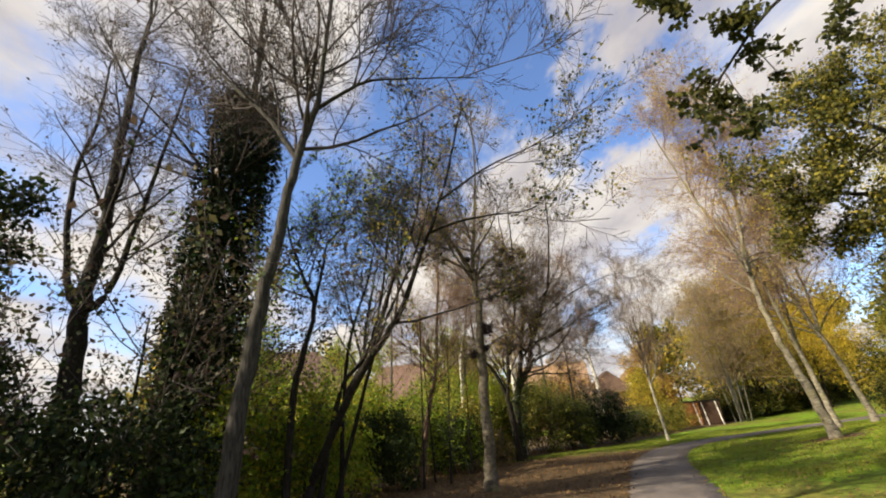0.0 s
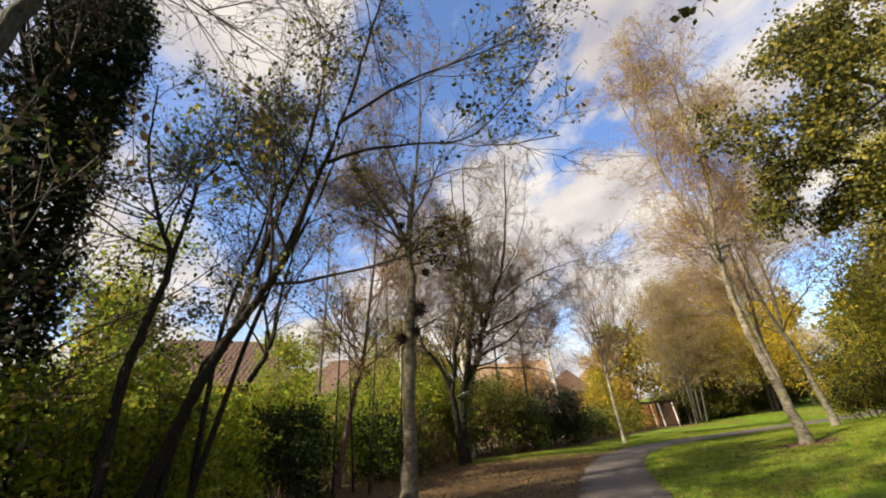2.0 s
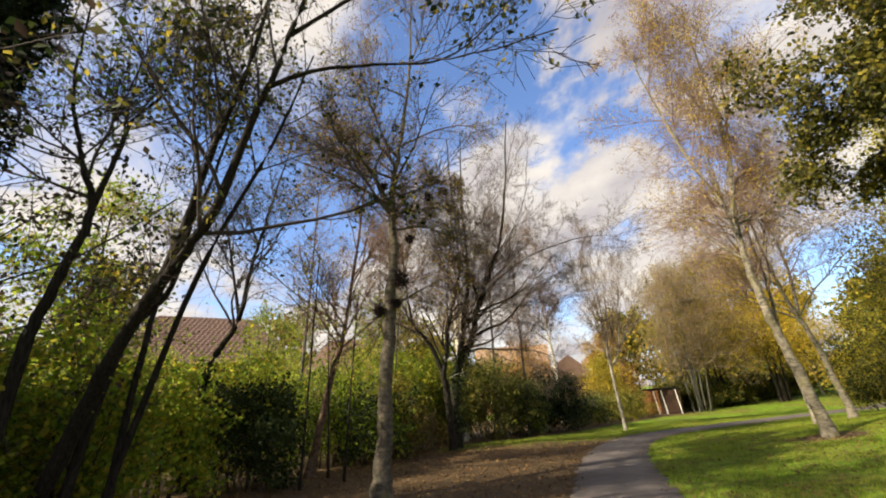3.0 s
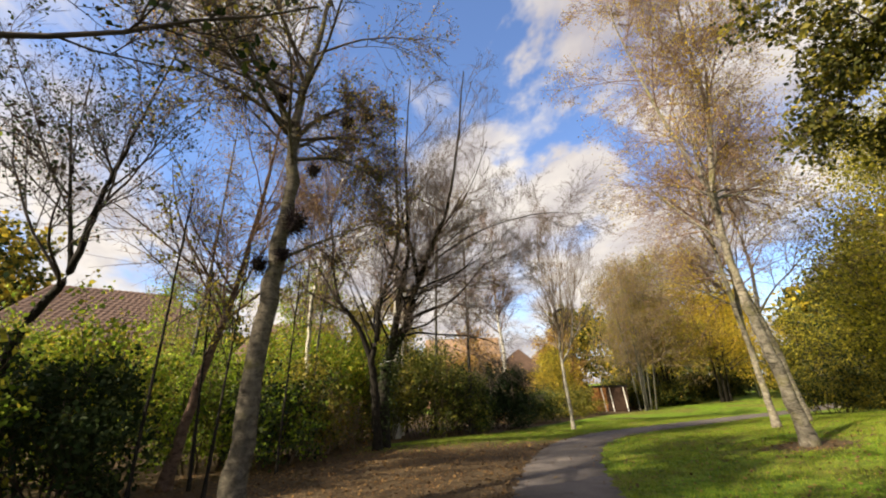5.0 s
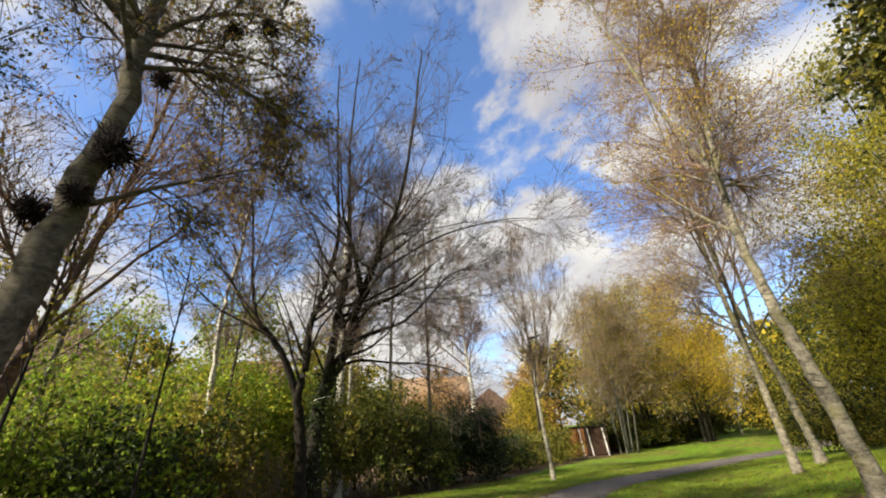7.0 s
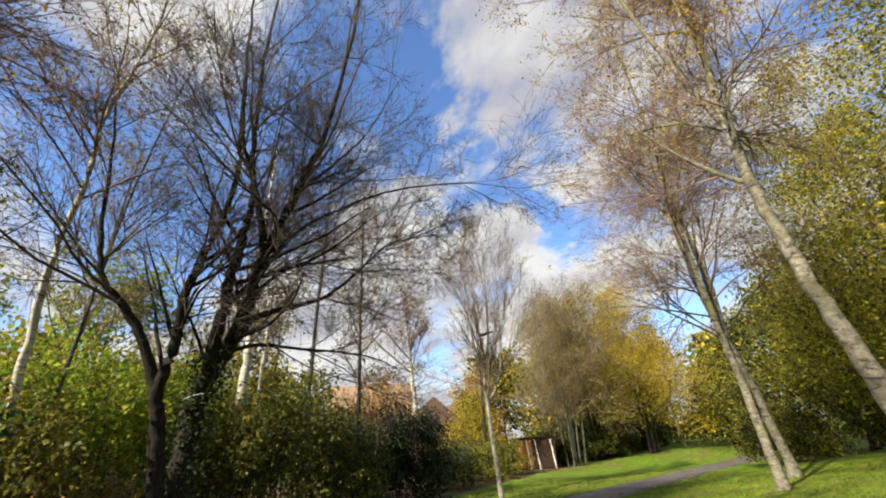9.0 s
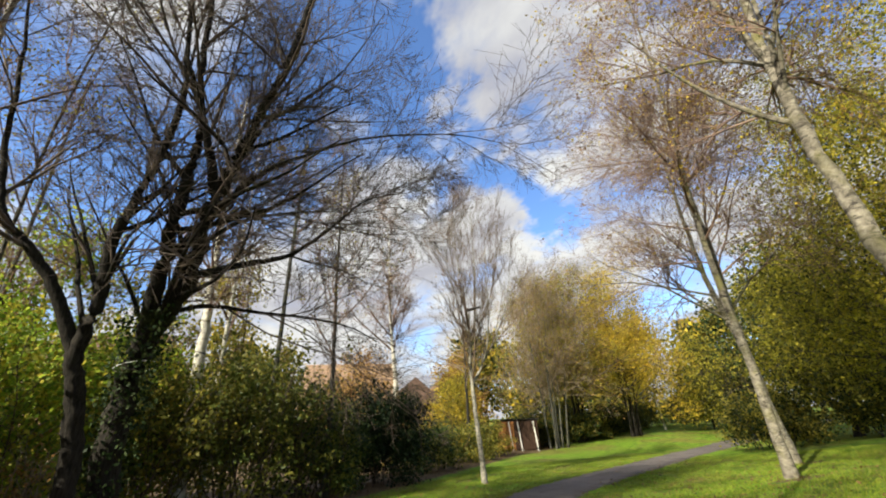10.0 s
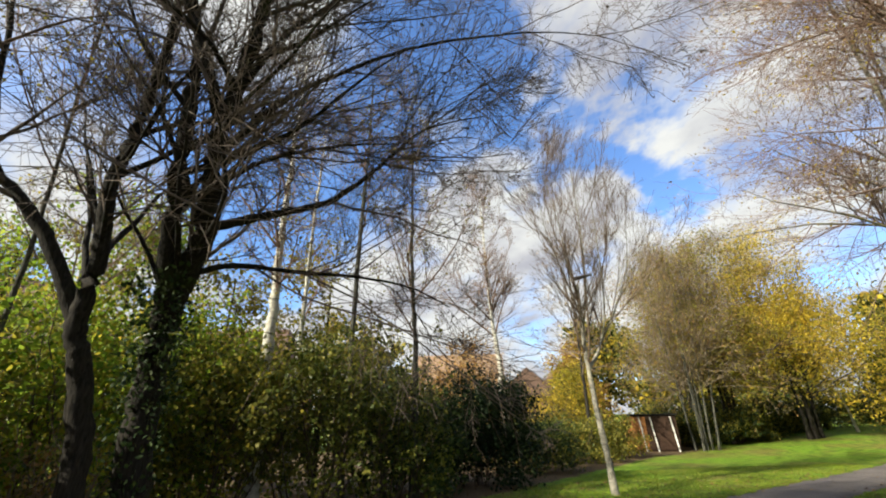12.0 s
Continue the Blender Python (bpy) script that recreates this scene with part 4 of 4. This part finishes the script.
leafy("orange beech in a far garden", 29.0, 61.0, 8.0, 3.5, [(LEAF_RUST, 9000), (LEAF_GOLD, 3000)], 0.25, 73, low=0.08)
for q, (x, y, h) in enumerate(((55, 46, 11), (64, 40, 13), (52, 56, 12), (42, 58, 10), (36, 66, 12), (5, 66, 11), (-14, 58, 12), (-26, 44, 13), (70, 26, 14), (58, 18, 14), (48, 8, 14))):
    leafy("leafy tree closing the view beyond the houses", x, y, h, 5.5, [(LEAF_OLIVE, 3500), (LEAF_DARK, 2000), (LEAF_GOLD, 1000)], 0.55, 80 + q, low=0.04, n=16, puff=0.6, tw=2)

for q, (x, y, h, m) in enumerate(((-5.6, 13.6, 6.6, LEAF_GREEN), (0.4, 25.6, 6.2, LEAF_GREEN), (5.0, 28.0, 5.6, LEAF_OLIVE), (-3.6, 27.2, 6.2, LEAF_GREEN), (-6.8, 30.0, 7.0, LEAF_GREEN), (2.2, 27.5, 5.4, LEAF_OLIVE))):
    leafy("young leafy tree in the wood with thinning green leaves", x, y, h, 2.2, [(m, 4200), (LEAF_OLIVE, 1500)], 0.11, 140 + q, low=0.2, n=18, puff=0.16, trunk=0.06, twig=TWIG_BROWN, sprays=1)

leafy("small dense dark-leaved tree at the wood's edge", -8.3, 6.9, 6.4, 1.5, [(LEAF_DARK, 9000), (LEAF_IVY, 5000)], 0.11, 155, low=0.15, n=20, puff=0.18, trunk=0.08)
leafy("small dark tree with purple-brown dying leaves", -6.0, 8.6, 4.3, 1.2, [(LEAF_PURPLE, 5000), (LEAF_DARK, 2500)], 0.09, 156, low=0.3, n=16, puff=0.12, trunk=0.06)

# unseen trees added behind and beside the walker to shade the near path
for q, (x, y, h) in enumerate(((-12.5, 2.4, 8.5), (-10.0, -6, 9.0), (-8.6, -4.5, 8.5), (8.0, -4, 10.0), (-3.4, -6, 11.5), (13.2, -3.5, 10.5), (17.5, -2.0, 11.0))):
    leafy("unseen leafy woodland tree added to shade the path", x, y, h, 3.6, [(LEAF_OLIVE, 5000), (LEAF_DARK, 2000)], 0.2, 110 + q, low=0.3, n=20, tw=3)

# ---------------------------------------------------------------- bushes of the hedge
D, G, H, I, L, O = LEAF_DARK, LEAF_GREEN, LEAF_HEDGE, LEAF_IVY, LEAF_LIME, LEAF_OLIVE
# L shares put sunlight, I shares in D bushes shade, into leaf colour
hedge = [(-6.4, 4.6, 1.8, 1.8, 2.6, D, I), (-5.2, 7.0, 1.7, 1.8, 2.6, D, I), (-4.8, 11.9, 1.6, 1.6, 2.4, G, L), (-3.2, 12.6, 1.4, 1.4, 2.5, G, L), (-4.4, 9.6, 1.3, 1.2, 2.6, G, L), (-3.4, 10.6, 1.2, 1.1, 2.4, G, L), (0.9, 20.3, 1.3, 1.2, 2.4, O, H),
         (-2.0, 14.3, 1.4, 1.3, 2.1, D, D), (-3.2, 16.2, 1.8, 1.8, 3.1, G, L), (-1.2, 18.4, 1.5, 1.5, 2.9, G, H), (0.4, 18.3, 1.3, 1.3, 2.0, D, G), (-4.5, 20.0, 2.2, 2.2, 3.0, O, G),
         (0.0, 21.2, 1.7, 1.6, 3.4, G, L), (1.5, 22.8, 1.6, 1.4, 3.2, G, L), (3.4, 24.0, 1.6, 1.2, 3.0, H, O), (5.4, 24.4, 1.6, 1.2, 3.4, H, H), (2.5, 26.0, 2.0, 1.6, 3.8, G, L),
         (7.0, 25.2, 1.4, 1.2, 2.8, H, D), (8.2, 27.0, 1.3, 1.2, 2.2, D, D), (9.8, 28.0, 1.9, 1.5, 2.8, I, I), (6.0, 28.5, 2.0, 1.6, 3.6, O, H), (12.6, 31.0, 1.8, 1.3, 1.9, D, H),
         (-6.8, 14.5, 2.2, 2.2, 3.2, G, L), (-6.0, 18.0, 2.2, 2.2, 3.2, O, G), (0.6, 23.2, 1.9, 1.7, 4.4, G, L), (2.4, 24.6, 1.6, 1.5, 4.0, G, L), (-8.5, 10.5, 2.2, 2.2, 2.3, D, O), (-1.0, 27.0, 2.2, 1.8, 3.6, O, G), (-4.0, 24.5, 2.2, 1.8, 3.8, O, G), (-8.5, 22.5, 2.4, 2.0, 4.0, G, O), (-6.5, 26.5, 2.6, 2.0, 3.6, O, D), (2.0, 29.5, 2.4, 1.8, 3.4, O, H), (15.4, 33.6, 1.9, 1.3, 1.8, H, O), (18.4, 36.0, 1.9, 1.3, 1.8, O, H), (12.0, 34.0, 2.2, 1.6, 2.8, O, LEAF_RUST), (16.0, 37.5, 2.2, 1.6, 2.9, LEAF_GOLD, O)]
words = {D: "dense dark green bush at the wood's edge", G: "bush with bright green sunlit leaves", H: "glossy-leaved hedge bush with yellowing leaves",
         I: "rounded dark evergreen bush beside the path", O: "loose olive-leaved bush in the hedge", LEAF_GOLD: "thin golden bush behind the hedge"}
for q, (x, y, rx, ry, h, m1, m2) in enumerate(hedge):
    full = m1 is I
    shrub(words[m1], x, y, rx, ry, h, [(m1, 0.65), (m2, 0.35)], 17000 if full else 6800, 0.10, TWIG_HEDGE, 200 + q, group="bushes of the hedge", low=0.05 if full else 0.1, tight=0.16 if full else 0.13)
for q, (x, y, rx, h) in enumerate(((37, 29.5, 2.0, 2.0), (34, 28, 1.6, 1.4), (27, 25, 2.0, 2.4), (43, 33, 2.4, 2.4), (30, 22, 2.2, 2.6), (27, 42.5, 2.2, 2.0), (31, 43.5, 2.2, 2.2), (36, 44, 2.4, 2.2), (41, 44, 2.6, 2.4), (47, 44, 2.6, 2.4), (53, 42, 2.6, 2.6), (49, 38, 2.6, 2.2), (26.2, 39.8, 1.3, 1.9), (28.4, 39.4, 1.4, 1.8), (30.8, 40.2, 1.5, 1.9), (33.2, 41.2, 1.5, 1.8), (35.8, 42.4, 1.6, 1.9), (38.6, 43.0, 1.6, 1.9), (25.0, 41.5, 1.5, 2.4), (29.5, 42.0, 1.7, 2.4))):
    shrub("dark low bush at the far edge of the lawn", x, y, rx, rx, h, [(O, 0.6), (D, 0.4)] if q < 5 else [(D, 0.6), (O, 0.4)], 8000, 0.12, TWIG_DARK, 260 + q, name="shrub")

for q, (x, y) in enumerate(((1.3, 20.4), (2.1, 21.6), (-0.6, 19.4))):
    shrub("tangle of dry bramble canes under the hedge", x, y, 1.1, 1.0, 1.5, [(LEAF_RUST, 0.5), (H, 0.5)], 1500, 0.07, TWIG_PALE, 280 + q, name="bramble", stems=22)

# ---------------------------------------------------------------- houses and shed
TILE = plain("clay_roof_tile", (0.15, 0.095, 0.072), 0.8, 0.35, 9.0)
TILE_TAN = plain("tan_roof_tile", (0.30, 0.20, 0.13), 0.8, 0.3, 9.0)
BRICK = plain("orange_brick", (0.29, 0.16, 0.10), 0.85, 0.3, 14.0)
WHITE = plain("white_paint", (0.72, 0.70, 0.66), 0.5, 0.08, 5.0)
GLASS, gt, gb = material("dark_window_glass", 0.08, 0.5)
gb.inputs["Base Color"].default_value = (0.02, 0.025, 0.03, 1)
PLANK = plain("orange_stained_plank", (0.34, 0.145, 0.045), 0.75, 0.5, 7.0)
FELT = plain("roofing_felt", (0.03, 0.028, 0.026), 0.95, 0.3, 9.0)
# near-black, to put the shade inside the open shed into the colour
PLANK_DARK = plain("shed_shade_plank", (0.04, 0.019, 0.01), 0.7, 0.35, 7.0)


def house(label, x, y, turn, w, d, eave, ridge, roof_mat, hip=0.0):
    """A brick house with a tiled roof, its ridge along its width. hip: how far the ridge ends stand in."""
    z0 = gh(x, y)
    root = new("house")
    root.matrix_world = pose(x, y, z0, 0, 0, turn)
    tagged(root, label, "house")
    bm = bmesh.new()
    a = [bm.verts.new(p) for p in ((-w / 2, -d / 2, -0.2), (w / 2, -d / 2, -0.2), (w / 2, d / 2, -0.2), (-w / 2, d / 2, -0.2))]
    b = [bm.verts.new((v.co.x, v.co.y, eave)) for v in a]
    g0, g1 = bm.verts.new((-w / 2, 0, ridge - 0.15 if not hip else eave)), bm.verts.new((w / 2, 0, ridge - 0.15 if not hip else eave))
    for i in (0, 2):
        bm.faces.new((a[i], a[(i + 1) % 4], b[(i + 1) % 4], b[i]))
    bm.faces.new((a[1], a[2], b[2], g1, b[1]))
    bm.faces.new((a[3], a[0], b[0], g0, b[3]))
    part("wall", bm, BRICK, root)
    over = 0.4
    rise = (ridge - eave) / (d / 2)
    lo = eave - over * rise
    courses = int(math.hypot(d / 2 + over, ridge - lo) / 0.32)
    bm = bmesh.new()
    e, r = w / 2 + over, w / 2 + over - hip
    k = [bm.verts.new(p) for p in ((-e, -d / 2 - over, lo), (e, -d / 2 - over, lo), (e, d / 2 + over, lo), (-e, d / 2 + over, lo), (-r, 0, ridge), (r, 0, ridge))]
    for f in ((0, 1, 5, 4), (2, 3, 4, 5), (1, 2, 5), (3, 0, 4), (3, 2, 1, 0)):
        bm.faces.new([k[i] for i in f])
    roof = part("roof", bm, roof_mat, root)
    for c in range(courses):
        f0, f1 = c / courses, min((c + 1.1) / courses, 1)
        bm = bmesh.new()
        ex0, ex1 = w / 2 + over - hip * f0, w / 2 + over - hip * f1
        ey0, ey1 = (d / 2 + over) * (1 - f0), (d / 2 + over) * (1 - f1)
        h0, h1 = lo + (ridge - lo) * f0 + 0.05, lo + (ridge - lo) * f1 + 0.02
        ribs = max(4, int(2 * ex0 / 0.17))
        for s in (-1, 1):
            rows = [[], [], []]
            for r in range(ribs + 1):
                u = -1 + 2 * r / ribs
                wave = 0.05 * (r % 2)
                rows[0].append(bm.verts.new((ex0 * u, s * ey0, h0 - 0.05)))
                rows[1].append(bm.verts.new((ex0 * u, s * ey0, h0 + wave)))
                rows[2].append(bm.verts.new((ex1 * u, s * ey1, h1 + wave * 0.6)))
            for a, b in ((rows[0], rows[1]), (rows[1], rows[2])):
                for r in range(ribs):
                    bm.faces.new((a[r], a[r + 1], b[r + 1], b[r]))
            if hip:
                bm.faces.new([bm.verts.new(p) for p in ((s * ex0, -ey0, h0), (s * ex0, ey0, h0), (s * ex1, ey1, h1), (s * ex1, -ey1, h1))])
        part("tile_course", bm, roof_mat, roof)
    for wx in (-w * 0.28, w * 0.28):
        for wz in ((1.0,) if eave < 3.5 else (1.0, 3.5)):
            bm = bmesh.new()
            box(bm, wx - 0.6, -d / 2 - 0.03, wz, wx + 0.6, -d / 2 + 0.05, wz + 1.15)
            win = part("window", bm, WHITE, root)
            for k in (-1, 1):
                bm = bmesh.new()
                box(bm, wx + k * 0.28 - 0.23, -d / 2 - 0.036, wz + 0.08, wx + k * 0.28 + 0.23, -d / 2 - 0.02, wz + 1.07)
                part("pane", bm, GLASS, win)
    return root


house("brick house with a hipped brown tile roof behind the wood", -14.0, 37.5, 28, 11, 8.5, 5.6, 9.2, TILE, 2.6)
house("brick house with a brown tile roof behind the hedge", -3.5, 49.0, -10, 9, 8, 5.0, 8.6, TILE, 1.5)
house("brick house with a sunlit tan tile roof", 15.2, 58.5, -14, 8.5, 8, 3.6, 8.0, TILE_TAN)
house("small gabled brick house with a red tile roof", 22.0, 58.0, 76, 8, 5.5, 4.0, 6.3, TILE)
house("orange brick house far beyond the gardens", 31.5, 68.0, 70, 9, 7, 5.2, 8.2, TILE_TAN)


def shed(x, y, turn):
    root = new("garden_shed")
    root.matrix_world = pose(x, y, gh(x, y), 0, 0, turn)
    tagged(root, "small orange-brown timber shed with white posts by the trees", "shed")
    for k in range(9):
        bm = bmesh.new()
        box(bm, -1.4, -0.9 + 0.004 * (k % 2), 0.05 + k * 0.2, -0.2, -0.87, 0.05 + k * 0.2 + 0.19)
        part("plank", bm, PLANK, root)
        # right half: near-black boards stand in for the shaded opening
        bm = bmesh.new()
        box(bm, -0.2, -0.86 + 0.004 * (k % 2), 0.05 + k * 0.2, 1.4, -0.83, 0.05 + k * 0.2 + 0.19)
        part("plank", bm, PLANK_DARK, root)
    bm = bmesh.new()
    box(bm, -1.38, -0.82, 0, 1.38, 0.9, 1.85)
    part("body", bm, PLANK_DARK, root)
    bm = bmesh.new()
    v = box(bm, -1.5, -0.95, 1.88, 1.5, 1.05, 1.95)
    bmesh.ops.rotate(bm, verts=v, cent=(0, 0, 1.9), matrix=Matrix.Rotation(-0.05, 3, "X"))
    part("roof", bm, FELT, root, "dark felt roof")
    for px in (-0.35, 0.25, 1.3):
        bm = bmesh.new()
        v = box(bm, px - 0.038, -0.98, 0, px + 0.038, -0.92, 1.84)
        bmesh.ops.rotate(bm, verts=v, cent=(px, -0.95, 0), matrix=Matrix.Rotation(-0.10, 3, "Y"))
        part("post", bm, WHITE, root, "white upright post")
    return root


shed(23.0, 39.2, -34)


def stake_fence(x0, y0, x1, y1, n):
    """A rough garden fence of uneven split stakes on two rails."""
    rng = random.Random(91)
    root = new("stake_fence")
    root.location = (x0, y0, gh(x0, y0))
    tagged(root, "weathered tan fence of uneven wooden stakes beside the shed", "fence")
    for k in range(n):
        f = k / (n - 1)
        x, y = (x1 - x0) * f, (y1 - y0) * f
        z = gh(x0 + x, y0 + y) - gh(x0, y0)
        bm = bmesh.new()
        bmesh.ops.create_cone(bm, segments=7, radius1=0.055, radius2=0.04, depth=1.5 + 0.5 * rng.random(), cap_ends=True, matrix=pose(x, y, z + 0.78, rng.uniform(-5, 5), rng.uniform(-7, 7), 0))
        part("stake", bm, STAKE, root)
    for h in (0.5, 1.1):
        bm = bmesh.new()
        d = Vector((x1 - x0, y1 - y0, gh(x1, y1) - gh(x0, y0)))
        bmesh.ops.create_cone(bm, segments=6, radius1=0.03, radius2=0.03, depth=d.length, cap_ends=True, matrix=Matrix.Translation(d / 2 + Vector((0.02, 0.06, h))) @ d.to_track_quat("Z", "Y").to_matrix().to_4x4())
        part("rail", bm, STAKE, root)
    return root


STAKE = plain("weathered_stake", (0.33, 0.25, 0.15), 0.85, 0.35, 6.0)
stake_fence(17.6, 38.4, 21.6, 40.0, 16)


# ---------------------------------------------------------------- grass blades and fallen leaves
def scatter(rng, n, x0, x1, y0, y1):
    return x0 + (x1 - x0) * rng.random(n), y0 + (y1 - y0) * rng.random(n)


def build_grass(count, seed):
    rng = np.random.default_rng(seed)
    x, y = scatter(rng, count, 2, 24, 9, 30)
    p, h = side(PATH_LINE[::2], x, y), side(HEDGE_LINE[::2], x, y)
    clump = np.sin(x * 2.1 + np.sin(y * 1.7)) * np.sin(y * 2.6 + np.sin(x * 1.3)) + rng.normal(0, 0.5, count)
    keep = (np.abs(p) > 0.86) & (h > 1.2) & ((p > 0) | (y + rng.normal(0, 0.8, count) > 20.8)) & (clump > -0.5) & (np.hypot(x - 12.16, y - 14.1) > 0.7)
    x, y = x[keep], y[keep]
    n = len(x)
    z = gz(x, y)
    a = rng.random(n) * 6.28
    hgt = 0.025 + 0.045 * rng.random(n)
    w = 0.004 + 0.004 * rng.random(n)
    lean = rng.normal(0, 0.03, (n, 2))
    A = np.stack([x - np.cos(a) * w, y - np.sin(a) * w, z - 0.005], 1)
    B = np.stack([x + np.cos(a) * w, y + np.sin(a) * w, z - 0.005], 1)
    C = np.stack([x + lean[:, 0], y + lean[:, 1], z + hgt], 1)
    V = np.stack([A, B, C], 1).reshape(-1, 3)
    ob = new("grass", mesh_from("grass", V, np.arange(3 * n).reshape(n, 3), GRASS_BLADE))
    return tagged(ob, "short green blades of mown lawn grass", "grass", kind="stuff")


def build_litter(count, seed):
    rng = np.random.default_rng(seed)
    x, y = scatter(rng, count, -6, 22, -6, 28)
    p, h = side(PATH_LINE[::2], x, y), side(HEDGE_LINE[::2], x, y)
    chance = np.where((p < -0.8) & (y < 22), np.clip((22.8 - y) / 3, 0, 1), 0.26)
    chance = np.where(np.abs(p) < 0.8, np.where(np.abs(p) > 0.6, 0.16, 0.02), chance)
    chance = np.where((p > 0.8) & (np.hypot(x - 12.16, y - 14.1) < 2.2), 0.5, chance)
    keep = (rng.random(count) < chance) & (h > -0.8)
    x, y = x[keep], y[keep]
    C = np.stack([x, y, gz(x, y) + np.where(np.abs(side(PATH_LINE[::2], x, y)) < 0.85, 0.03, 0.012) + 0.02 * rng.random(len(x))], 1)
    n = len(C)
    a = rng.random(n) * 6.28
    d = np.stack([np.cos(a), np.sin(a), rng.normal(0, 0.25, n)], 1)
    w = np.stack([-np.sin(a), np.cos(a), rng.normal(0, 0.35, n)], 1)
    s = (0.035 + 0.045 * rng.random(n))[:, None]
    V = np.stack([C, C + d * s * 0.45 + w * s * 0.34, C + d * s, C + d * s * 0.45 - w * s * 0.34], 1).reshape(-1, 3)
    i = np.arange(n)[:, None] * 4
    ob = new("fallen_leaf_litter", mesh_from("fallen_leaf_litter", V, np.concatenate([i + np.array([0, 1, 2]), i + np.array([0, 2, 3])]), LITTER))
    return tagged(ob, "dry brown fallen leaves along the path's edge", "leaf litter", kind="stuff")


build_grass(300000, 7)
build_litter(125000, 8)
